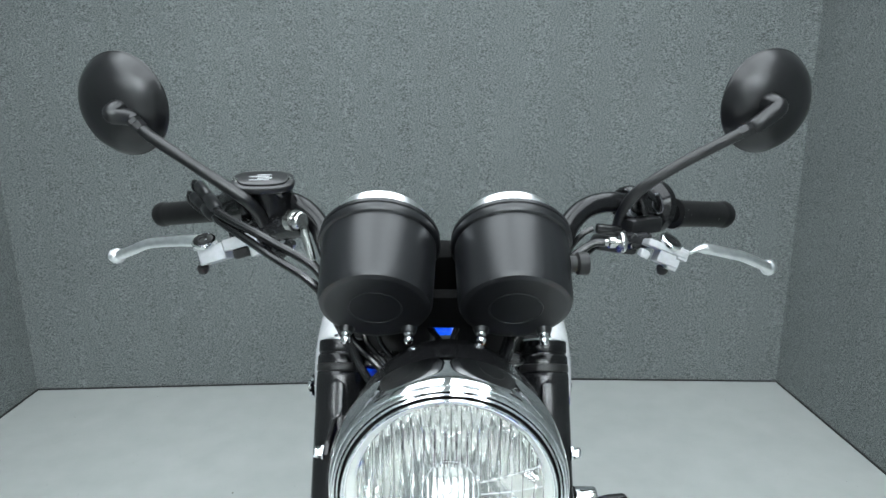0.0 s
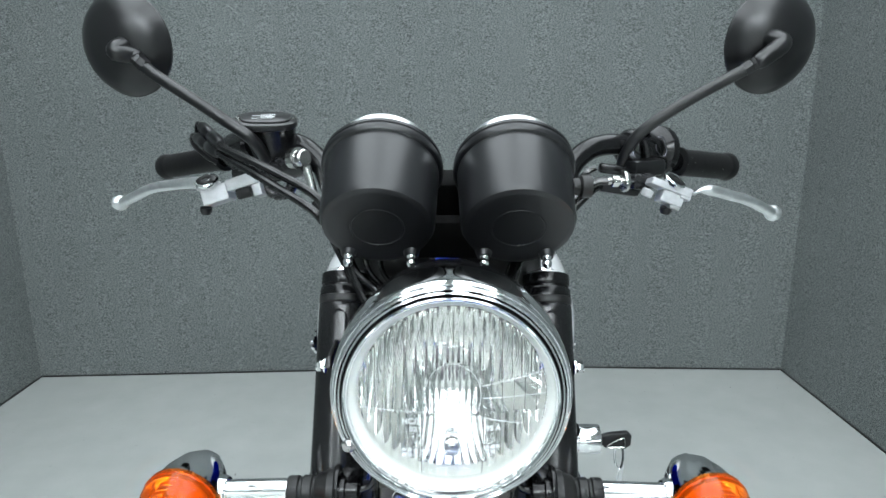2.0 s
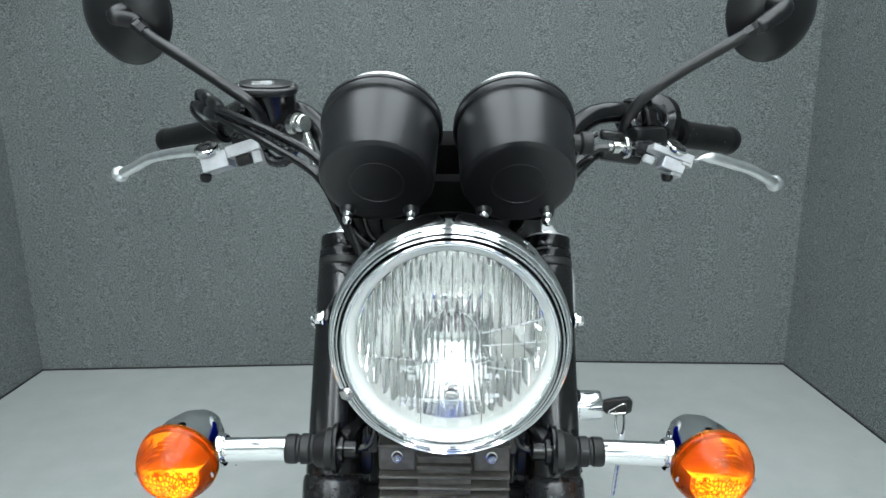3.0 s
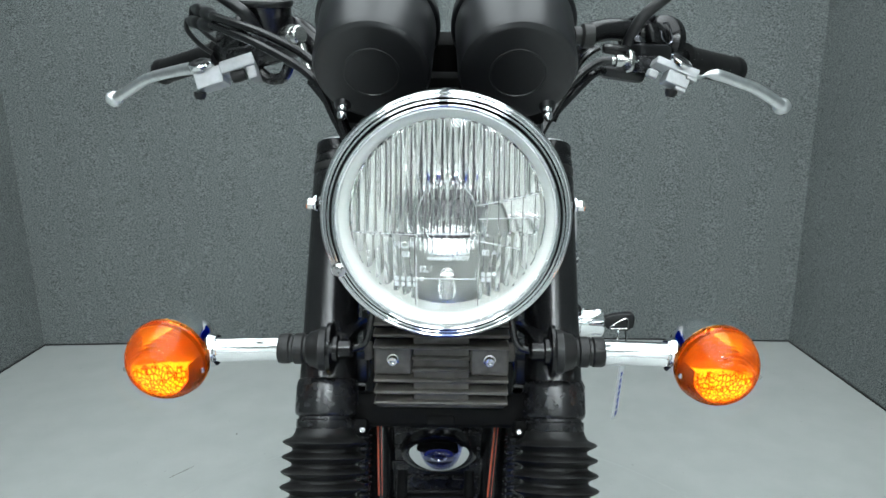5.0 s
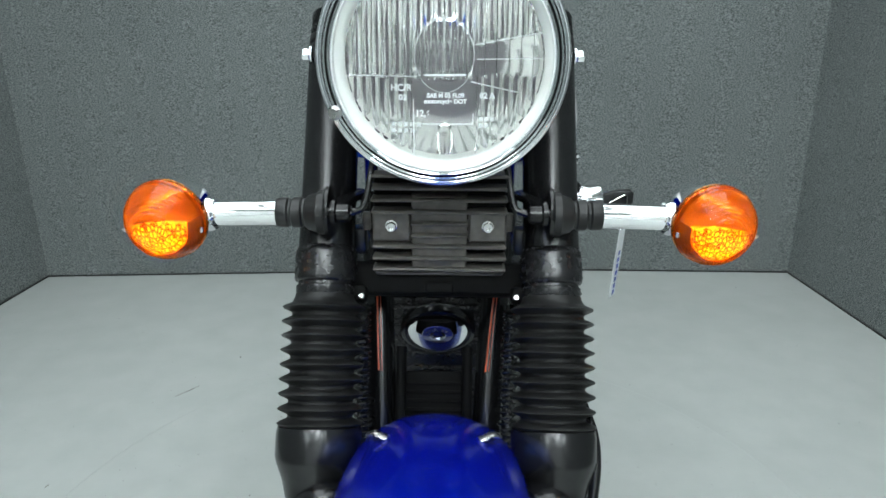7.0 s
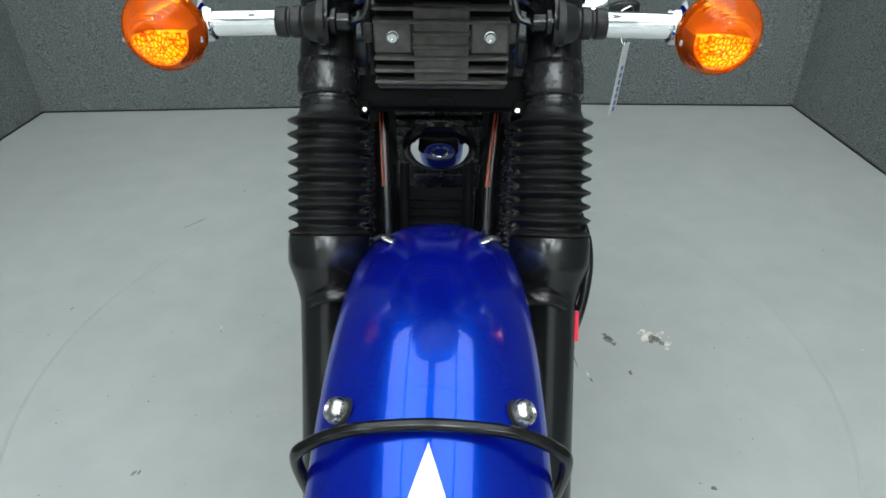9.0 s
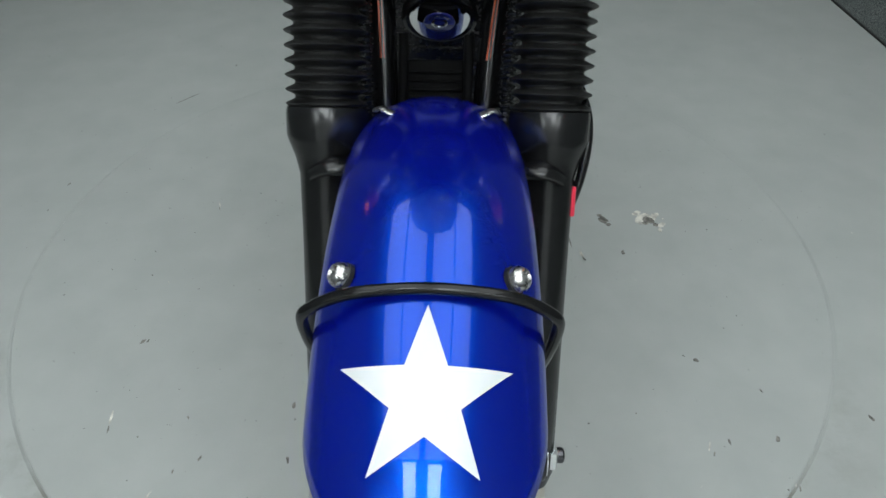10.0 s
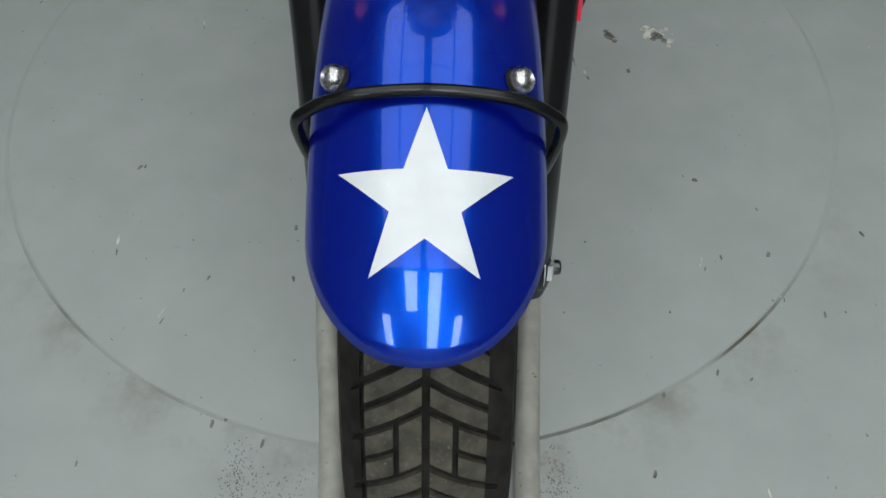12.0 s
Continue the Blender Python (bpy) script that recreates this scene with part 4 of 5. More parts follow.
# handlebar and controls
def bars():
    right = [(0.0, 0.605, 1.030), (0.07, 0.61, 1.032), (0.115, 0.635, 1.052), (0.145, 0.685, 1.092), (0.175, 0.705, 1.110), (0.22, 0.725, 1.109), (0.30, 0.794, 1.0830), (0.395, 0.855, 1.0695)]
    left = [(-0.07, 0.61, 1.032), (-0.115, 0.635, 1.052), (-0.145, 0.68, 1.092), (-0.175, 0.695, 1.112), (-0.22, 0.71, 1.110), (-0.29, 0.790, 1.0860), (-0.400, 0.862, 1.0635)]
    bar = part("handlebar", tube(list(reversed(left)) + right, 0.0125, 18, 8), BLACK, bike, "gloss black tubular handlebar")
    for name, a, b in (("r", Vector(right[-2]), Vector(right[-1])), ("l", Vector(left[-2]), Vector(left[-1]))):
        d = (b - a)
        n = 22
        prof = []
        L = d.length
        for i in range(n):
            h = L * i / (n - 1)
            prof.append((0.0157 + (0.0006 if i % 2 else 0.0), h))
        prof = [(0.0, 0.0), (0.0185, 0.0), (0.0185, 0.004)] + prof[1:-2] + [(0.0178, L - 0.004), (0.0165, L), (0.0, L)]
        part("grip", lathe(prof, a, d, 28, sx=1.1 if name == "r" else 1.0, sy=1.1 if name == "r" else 1.0), GRIP, bar, "black rubber handlebar grip")
    # switch pods
    a, b = Vector((0.213, 0.722, 1.109)), Vector((0.268, 0.762, 1.097))
    pod = lathe([(0.0, 0.0), (0.017, 0.0), (0.021, 0.004), (0.023, 0.012), (0.023, 0.045), (0.033, 0.052), (0.034, 0.055), (0.034, 0.062), (0.031, 0.065), (0.0, 0.065)], a, b - a, 32)
    p = part("switch_pod", pod, BLACK, bar, "black switch housing")
    part("switch_button", lathe([(0.0, 0.004), (0.0035, 0.004), (0.0050, 0.001), (0.0050, -0.004), (0.0, -0.004)], (0.238, 0.720, 1.124), (-0.3, -0.9, 0.2), 16), DARKCHROME, p)
    # Added wire stands in for the bright highlight along the recess edge.
    part("edge_highlight_wire", tube([(0.2514, 0.722, 1.1199), (0.2575, 0.723, 1.1199), (0.2617, 0.724, 1.1110), (0.2639, 0.724, 1.1014), (0.2588, 0.723, 1.0972), (0.2514, 0.722, 1.1041), (0.2500, 0.722, 1.1120)], 0.0013, 8, 5), DARKCHROME, p)
    part("switch_lever", tube([(0.2308, 0.704, 1.1178), (0.2342, 0.702, 1.1084), (0.2369, 0.702, 1.0989)], 0.0038, 10, 4, flat=0.6), BLACK, p)
    part("horn_switch", box((0.2190, 0.704, 1.1000), (0.016, 0.012, 0.010), 0.003, Matrix.Rotation(0.6, 4, "Y")), DARKCHROME, p)
    part("switch_base", box(Vector((0.232, 0.712, 1.086)), (0.05, 0.034, 0.02), 0.006, Matrix.Rotation(0.5, 4, "Z")), MATT, p)
    a, b = Vector((-0.222, 0.712, 1.110)), Vector((-0.284, 0.782, 1.089))
    pod = lathe([(0.0, 0.0), (0.019, 0.0), (0.023, 0.004), (0.024, 0.03), (0.024, 0.06), (0.021, 0.066), (0.0, 0.066)], a, b - a, 32)
    p = part("switch_pod", pod, BLACK, bar, "black throttle housing")
    # front brake master cylinder
    out = [(0.035 * math.copysign(abs(math.cos(t)) ** 0.7, math.cos(t)), 0.028 * math.copysign(abs(math.sin(t)) ** 0.7, math.sin(t))) for t in [2 * math.pi * i / 28 for i in range(28)]]
    tilt = Matrix.Rotation(radians(12), 4, "Z") @ Matrix.Rotation(radians(13), 4, "X")
    at_mc = Matrix.Translation((-0.2065, 0.690, 1.112)) @ tilt
    mc = bmesh.new()
    rings = [[mc.verts.new(at_mc @ Vector((x * k + dx, y * k, z))) for x, y in out] for k, dx, z in ((0.62, 0.008, -0.030), (0.70, 0.007, -0.010), (0.84, 0.003, 0.016), (0.90, 0.001, 0.024))]
    for p, q in zip(rings, rings[1:]):
        for k in range(len(out)):
            mc.faces.new((p[k], p[(k + 1) % len(out)], q[(k + 1) % len(out)], q[k]))
    mc.faces.new(rings[0])
    mc.faces.new(rings[-1])
    mc = part("brake_master_cylinder", mc, BLACK, bar, "black brake fluid reservoir")
    part("reservoir_lid", prism(out, 0.008, at_mc @ Matrix.Translation((0, 0, 0.0265)), 0.0026), SHELL, mc)
    part("lid_dome", prism([(x * 0.80, y * 0.76) for x, y in out], 0.003, at_mc @ Matrix.Translation((0, 0, 0.0312)), 0.0012), SHELL, mc)
    lm = bmesh.new()
    for k in range(4):
        box((0, 0, 0), (0.022 - 0.006 * (k % 2), 0.0011, 0.0006), 0, at_mc @ Matrix.Translation((-0.004 + 0.006 * (k % 2), -0.008 + k * 0.005, 0.0330)), lm)
    part("lid_marking", lm, TAGW, mc, smooth=0)
    for k in (-1, 1):
        part("lid_screw", lathe([(0.0, 0.0), (0.0035, 0.0), (0.0032, 0.0014), (0.0, 0.0016)], at_mc @ Vector((k * 0.030, 0, 0.0305)), (0, -0.2, 1), 12), STEEL, mc)
    part("cylinder_body", tube([(-0.158, 0.664, 1.094), (-0.20, 0.682, 1.083), (-0.245, 0.704, 1.076)], 0.014, 16, 5), CAST, mc)
    bj = lathe([(0.0, -0.004), (0.0125, -0.004), (0.0125, 0.005), (0.0100, 0.0055), (0.0100, 0.014), (0.0085, 0.0155), (0.0, 0.0155)], (-0.168, 0.660, 1.099), (0.8, -0.58, 0.1), 24)
    part("banjo_bolt", bj, STEEL, mc)
    part("hose_ferrule", tube([(-0.158, 0.658, 1.094), (-0.152, 0.655, 1.074), (-0.147, 0.652, 1.056)], 0.0050, 12, 4), STEEL, mc)
    part("brake_hose", tube([(-0.147, 0.652, 1.052), (-0.130, 0.640, 1.034), (-0.106, 0.615, 1.006), (-0.082, 0.575, 0.972), (-0.055, 0.55, 0.92)], 0.005, 10, 6), HOSE, mc)

    # levers with their perches
    def lever(pts, tip, name, perch, pv, ax, root):
        lv = part(name, tube(pts, lambda t: root + (0.0078 - root) * min(1.0, max(0.0, (t - 0.22) / 0.16)) - 0.0008 * math.sin(t * math.pi * 0.8), 16, 8, flat=0.9), ALLOY, bar, "polished alloy hand lever with ball end")
        part("ball_end", lathe([(0.0, -0.0105), (0.006, -0.009), (0.0098, -0.003), (0.0103, 0.001), (0.008, 0.007), (0.0035, 0.0100), (0.0, 0.0103)], tip, (0.9, 0.4, -0.2), 20), ALLOY, lv)
        part("pivot_screw", lathe([(0.0, -0.022), (0.0055, -0.022), (0.006, 0.004), (0.0128, 0.0045), (0.0136, 0.0065), (0.0136, 0.0085), (0.0125, 0.0098), (0.0115, 0.0098), (0.0112, 0.0090), (0.0, 0.0090)], pv, ax, 28), CHROME, lv)
        part("pivot_cap", lathe([(0.0, 0.0086), (0.0110, 0.0086), (0.0110, 0.0098), (0.0090, 0.0104), (0.0050, 0.0104), (0.0045, 0.0094), (0.0, 0.0094)], pv, ax, 24), MATT, lv)
        part("lever_perch", perch, PERCH, bar, "silver lever bracket", smooth=18)
        part("pivot_nut", lathe([(0.0, 0.0), (0.0066, 0.0), (0.0070, 0.004), (0.0050, 0.008), (0.0, 0.009)], Vector(pv) + Vector((-0.004, -0.002, -0.024)), (-0.1, 0.1, -1), 16), RUBBER, lv)

    rot = Matrix.Rotation(radians(-17), 4, "Y") @ Matrix.Rotation(radians(-14), 4, "X")
    perch = box((-0.2668, 0.686, 1.0534), (0.032, 0.024, 0.020), 0.0016, rot)
    box((-0.2330, 0.684, 1.0690), (0.040, 0.024, 0.014), 0.0016, rot, perch)
    box((-0.2180, 0.684, 1.0640), (0.011, 0.022, 0.024), 0.0016, rot, perch)
    box((-0.2790, 0.686, 1.0640), (0.020, 0.020, 0.010), 0.0016, rot, perch)
    lever([(-0.268, 0.682, 1.064), (-0.290, 0.696, 1.0660), (-0.325, 0.712, 1.0615), (-0.365, 0.733, 1.053), (-0.395, 0.750, 1.040), (-0.418, 0.762, 1.030)], (-0.4215, 0.764, 1.029), "brake_lever", perch, (-0.276, 0.682, 1.0635), (-0.1, -0.45, 1), 0.0086)
    part("stop_switch", lathe([(0.0, 0.0), (0.006, 0.0), (0.007, 0.003), (0.007, 0.016), (0.0, 0.017)], (-0.241, 0.676, 1.0555), (0.8, 0.1, 0.25), 16), RUBBER, bar)
    rot = Matrix.Rotation(radians(21), 4, "Y") @ Matrix.Rotation(radians(-14), 4, "X")
    perch = box((0.2510, 0.668, 1.0672), (0.048, 0.022, 0.008), 0.0014, rot)
    box((0.2535, 0.668, 1.0560), (0.026, 0.020, 0.016), 0.0014, rot, perch)
    box((0.2580, 0.667, 1.0480), (0.012, 0.016, 0.012), 0.0014, rot, perch)
    box((0.2690, 0.668, 1.0600), (0.012, 0.020, 0.014), 0.0014, rot, perch)
    box((0.2265, 0.664, 1.0625), (0.011, 0.012, 0.009), 0.002, Matrix.Rotation(0.4, 4, "Y"), perch)
    lever([(0.272, 0.674, 1.0650), (0.2835, 0.678, 1.0595), (0.2960, 0.684, 1.0625), (0.3120, 0.690, 1.0610), (0.3391, 0.700, 1.0535), (0.3587, 0.708, 1.0480), (0.3840, 0.720, 1.0370), (0.4010, 0.730, 1.0290)], (0.4065, 0.736, 1.0265), "clutch_lever", perch, (0.254, 0.668, 1.0700), (0.42, -0.38, 0.82), 0.0024)
    part("clamp_block", box((0.222, 0.69, 1.073), (0.03, 0.03, 0.018), 0.004, Matrix.Rotation(radians(20), 4, "Z")), CAST, bar)
    adj = lathe([(0.0, 0.0), (0.004, 0.0), (0.004, 0.006), (0.0065, 0.007), (0.0065, 0.014), (0.004, 0.015), (0.004, 0.018), (0.0115, 0.019), (0.0125, 0.021), (0.0115, 0.0245), (0.004, 0.026), (0.0, 0.034)], (0.178, 0.660, 1.076), (0.95, 0.1, -0.02), 24)
    part("cable_adjuster", adj, STEEL, bar, "knurled steel cable adjuster")
    part("clutch_cable", tube([(0.180, 0.660, 1.076), (0.165, 0.659, 1.074), (0.140, 0.652, 1.056), (0.115, 0.64, 1.02), (0.08, 0.60, 0.96), (0.05, 0.56, 0.90)], 0.0045, 10, 6), HOSE, bar)
    part("clutch_switch", box((0.187, 0.672, 1.088), (0.030, 0.012, 0.011), 0.003, Matrix.Rotation(radians(6), 4, "Y")), BLACK, bar)
    part("switch_lead", tube([(0.168, 0.67, 1.09), (0.155, 0.668, 1.082), (0.140, 0.668, 1.06), (0.12, 0.66, 1.01)], 0.0035, 8, 5), HOSE, bar)
    part("switch_lower", box((0.2010, 0.700, 1.0640), (0.054, 0.026, 0.018), 0.007, Matrix.Rotation(radians(8), 4, "Y")), MATT, bar)
    part("switch_loom", tube([(0.178, 0.690, 1.066), (0.163, 0.672, 1.0615), (0.1379, 0.660, 1.0383), (0.1106, 0.652, 1.0081), (0.09, 0.62, 0.975)], 0.0050, 10, 6), HOSE, bar)
    part("cylinder_foot", tube([(-0.176, 0.680, 1.070), (-0.186, 0.684, 1.0560), (-0.202, 0.688, 1.0550), (-0.216, 0.690, 1.0660)], 0.0065, 10, 5), CAST, bar)
    # throttle cables
    for st, el, mid, end in (((-0.2891, 0.710, 1.1322), (-0.2321, 0.6157, 1.1139), (-0.1720, 0.579, 1.0945), (-0.1260, 0.567, 1.0688)),
                             ((-0.2962, 0.710, 1.1187), (-0.2354, 0.6209, 1.1056), (-0.1735, 0.573, 1.0830), (-0.1260, 0.558, 1.0550))):
        st, el = Vector(st), Vector(el)
        part("throttle_adjuster", lathe([(0.0, 0.0), (0.003, 0.0), (0.004, 0.006), (0.0066, 0.010), (0.0070, 0.014), (0.0066, 0.018), (0.0070, 0.022), (0.0066, 0.026), (0.0070, 0.030), (0.0066, 0.044), (0.005, 0.047), (0.005, 0.055), (0.0072, 0.058), (0.0075, 0.072), (0.0072, 0.084), (0.0046, 0.094), (0.0, 0.094)], st, el - st, 18), MATT, bar)
        part("cable_elbow", tube([st + (el - st) * 0.05, st + Vector((-0.006, 0.006, 0.001)), st + Vector((-0.009, 0.014, -0.010)), st + Vector((0.002, 0.024, -0.026)), st + Vector((0.012, 0.030, -0.034))], 0.0030, 10, 5), MATT, bar)
        part("throttle_cable", tube([st + (el - st).normalized() * 0.090, el, mid, end, (-0.104, 0.556, end[2] - 0.040), (-0.082, 0.545, 0.975), (-0.05, 0.53, 0.93)], 0.0044, 10, 7), HOSE, bar)

    # mirrors
    def mirror(seat, stem, nut, centre, normal, label):
        st = part("mirror", tube(stem + [nut], 0.0066, 16, 8), SHELL, bike, label)
        d = (Vector(nut) - Vector(stem[-1]))
        part("lock_nut", lathe([(0.0, -0.014), (0.0078, -0.014), (0.0080, -0.006), (0.0072, -0.005), (0.0080, -0.004), (0.0080, 0.004), (0.0, 0.004)], nut, d, 6), SHELL, st)
        seat = Vector(seat)
        n = Vector(normal)
        mid = Vector(nut) + d.normalized() * 0.007
        part("knuckle", tube([Vector(nut), mid, seat + n * 0.020 + Vector((0, 0, -0.004)), seat + n * 0.012, seat - n * 0.004], lambda t: 0.0082 + 0.0036 * t, 22, 8), SHELL, st)
        part("hub", lathe([(0.0, 0.003), (0.0120, 0.003), (0.0135, 0.0015), (0.0150, -0.002), (0.0165, -0.008), (0.0, -0.008)], seat + n * 0.001, n, 32), SHELL, st)
        sh = [(0.0, 0.0155), (0.012, 0.0150), (0.024, 0.0130), (0.036, 0.009), (0.046, 0.0030), (0.053, -0.0045), (0.0572, -0.012), (0.0582, -0.0135), (0.0592, -0.0145), (0.0592, -0.0170), (0.0575, -0.0185), (0.054, -0.016)]
        part("shell", lathe(sh, centre, normal, 64, caps=False), SHELL, st, "satin black round mirror shell")
        part("mirror_glass", lathe([(0.0, -0.0155), (0.0545, -0.0155), (0.0545, -0.0165), (0.0, -0.0165)], centre, normal, 48), CHROME, st)

    mirror((-0.3570, 0.694, 1.2190), [(-0.205, 0.676, 1.092), (-0.207, 0.664, 1.106), (-0.2135, 0.652, 1.1205), (-0.232, 0.652, 1.1345), (-0.28, 0.662, 1.164), (-0.324, 0.674, 1.190)], (-0.3428, 0.681, 1.2054), (-0.3725, 0.7014, 1.2205), Vector((-0.28, -0.95, -0.12)).normalized(), "satin black round mirror on a bent black stem")
    mirror((0.3548, 0.690, 1.2300), [(0.206, 0.712, 1.078), (0.209, 0.705, 1.100), (0.219, 0.698, 1.122), (0.237, 0.692, 1.1400), (0.27, 0.684, 1.1640), (0.3185, 0.671, 1.1945)], (0.3345, 0.667, 1.2050), (0.3725, 0.7014, 1.2275), Vector((0.28, -0.95, -0.12)).normalized(), "satin black round mirror on a bent black stem")


bars()


# turn signals on chrome stalks
def indicator(s):
    c = Vector((s * 0.2305, 0.428, 0.8235))
    tilt = Vector((s * 0.10, -1, -0.10)).normalized()
    root = part("turn_signal", lathe([(0.0, -0.062), (0.008, -0.060), (0.018, -0.052), (0.026, -0.038), (0.0310, -0.020), (0.0330, -0.004), (0.0335, 0.0), (0.0325, 0.001)], c, tilt, 48, caps=False), CHROME, bike, "chrome turn signal with amber lens")
    lens = [(0.0335, -0.004), (0.0349, -0.003), (0.0352, 0.002)]
    for k in range(34):
        q = radians(7 + 83 * k / 33)
        lens.append((max(0.0, 0.0346 * math.cos(q)), 0.0310 * math.sin(q) + (0.0011 if k % 3 == 1 and k < 25 else 0.0)))
    lens[-1] = (0.0, 0.0310)
    inner = [(0.0, 0.0294), (0.008, 0.0286), (0.016, 0.0262), (0.0232, 0.0216), (0.0286, 0.0152), (0.0321, 0.0080), (0.0334, 0.0)]
    bm = lathe(lens, c, tilt, 56, caps=False)
    lathe(inner, c, tilt, 56, bm, caps=False)
    ob = part("amber_lens", bm, AMBER, root, "amber ribbed plastic lens", smooth=24)
    ob.visible_shadow = False
    # moulded cells inside the lower half of the lens
    pr = bmesh.new()
    a, u, v = frame_of(tilt)
    grid = {}
    for i in range(25):
        for k in range(17):
            x = -0.0225 + 0.045 * i / 24 - 0.002 * s
            top = 0.006 - 0.12 * s * x - 12.0 * x * x + 0.0012 * math.sin(x * 700)
            low = -math.sqrt(max(0.0, 0.0235 ** 2 - (x + 0.002 * s) ** 2))
            z = top + (low - top) * k / 16
            h = 0.0240 - 12.0 * (x * x + z * z)
            grid[i, k] = pr.verts.new(c + a * h + Vector((x, 0, z)) - a * Vector((x, 0, z)).dot(a))
    for i in range(24):
        for k in range(16):
            pr.faces.new((grid[i, k], grid[i + 1, k], grid[i + 1, k + 1], grid[i, k + 1]))
    bmesh.ops.remove_doubles(pr, verts=pr.verts, dist=1e-6)
    part("lens_cells", pr, PRISM, root)
    part("signal_reflector", lathe([(0.005, -0.03), (0.012, -0.026), (0.022, -0.017), (0.0285, -0.001), (0.0312, 0.003), (0.0326, 0.0060)], c, tilt, 40, caps=False), SATIN, root)
    # added shelf, only there to keep the bulb's light in the lower half
    shelf = bmesh.new()
    arc = [(0.0243 * math.cos(q) - 0.002 * s, 0.0195 * math.sin(q)) for q in [math.pi * k / 20 for k in range(21)]]
    arc += [(-0.0200, -0.0160), (-0.0090, -0.0250), (0.0090, -0.0250), (0.0200, -0.0160)]
    lo = [shelf.verts.new(c + Vector((x, 0, 0.0045 - 0.12 * s * x - 12.0 * x * x)) + a * (y - 0.002)) for x, y in arc]
    hi = [shelf.verts.new(v.co + Vector((0, 0, 0.0012))) for v in lo]
    shelf.faces.new(lo)
    shelf.faces.new(hi)
    for k in range(25):
        shelf.faces.new((lo[k], lo[(k + 1) % 25], hi[(k + 1) % 25], hi[k]))
    part("added_light_shelf", shelf, SATIN, root)
    # added trough below it, round the cells, to confine the same light
    trough = bmesh.new()
    rows = []
    for k in range(25):
        q = math.pi * (0.95 + 1.1 * k / 24)
        ring = []
        for rad, depth in ((0.0232, -0.012), (0.0240, -0.012), (0.0240, 0.0168), (0.0232, 0.0168)):
            p = Vector((rad * math.cos(q) - 0.002 * s, 0, rad * math.sin(q)))
            ring.append(trough.verts.new(c + p - a * p.dot(a) + a * depth))
        rows.append(ring)
    for p, q in zip(rows, rows[1:]):
        for k in range(4):
            trough.faces.new((p[k], p[(k + 1) % 4], q[(k + 1) % 4], q[k]))
    trough.faces.new(rows[0])
    trough.faces.new(rows[-1])
    part("added_light_trough", trough, SATIN, root, smooth=40)
    part("signal_bulb", lathe([(0.0, -0.014), (0.0022, -0.012), (0.0030, -0.007), (0.0030, 0.007), (0.0022, 0.012), (0.0, 0.014)], c + tilt * 0.004 + Vector((0, 0, -0.0105)), (1, 0, 0), 16), LAMP, root)
    for k in (-1, 1):
        part("lens_screw", lathe([(0.0, 0.0), (0.0026, 0.0), (0.0024, 0.0012), (0.0, 0.0014)], c + Vector((k * 0.0318, -0.0108, -0.006)), tilt, 12), STEEL, root)
    part("stalk", tube([(s * 0.202, 0.444, 0.8245), (s * 0.165, 0.445, 0.825), (s * 0.130, 0.446, 0.8255)], 0.0108, 24, 4), CHROME, root, "chrome tubular stalk")
    part("stalk_collar", lathe([(0.0, 0.0), (0.0135, 0.0), (0.0150, 0.003), (0.0150, 0.009), (0.0125, 0.012), (0.0, 0.012)], (s * 0.194, 0.444, 0.8243), (s, 0, 0), 24), CHROME, root)
    bo = [(0.0, 0.0), (0.0135, 0.0), (0.0142, 0.002), (0.0142, 0.009), (0.0128, 0.0105), (0.0128, 0.0125), (0.0146, 0.014), (0.0146, 0.021), (0.0132, 0.0225), (0.0135, 0.0245), (0.0165, 0.027), (0.0185, 0.034), (0.0205, 0.036), (0.0205, 0.042), (0.0, 0.042)]
    part("rubber_boot", lathe(bo, (s * 0.1405, 0.446, 0.8255), (-s, 0, 0), 32, sx=0.92, sy=0.92), RUBBER, root)
    part("bracket_plate", lathe([(0.0, 0.0), (0.0195, 0.0), (0.0200, 0.001), (0.0200, 0.004), (0.0, 0.004)], (s * 0.0985, 0.447, 0.8255), (-s, 0, 0), 32, sy=1.15), BLACK, root)
    nb = lathe([(0.0, 0.0), (0.0125, 0.0), (0.0125, 0.005), (0.0085, 0.006), (0.0085, 0.016), (0.006, 0.018), (0.0, 0.018)], (s * 0.0945, 0.446, 0.8255), (-s, 0, 0), 20)
    part("stalk_nut", nb, BLACK, root)
    part("signal_lead", tube([(s * 0.077, 0.446, 0.8255), (s * 0.066, 0.448, 0.831), (s * 0.061, 0.456, 0.852), (s * 0.058, 0.47, 0.88)], 0.003, 8, 6), HOSE, root)
    part("bracket_arm", tube([(s * 0.095, 0.449, 0.8225), (s * 0.085, 0.478, 0.83), (s * 0.075, 0.50, 0.83)], 0.010, 10, 4, flat=0.5), BLACK, root)


indicator(-1)
indicator(1)


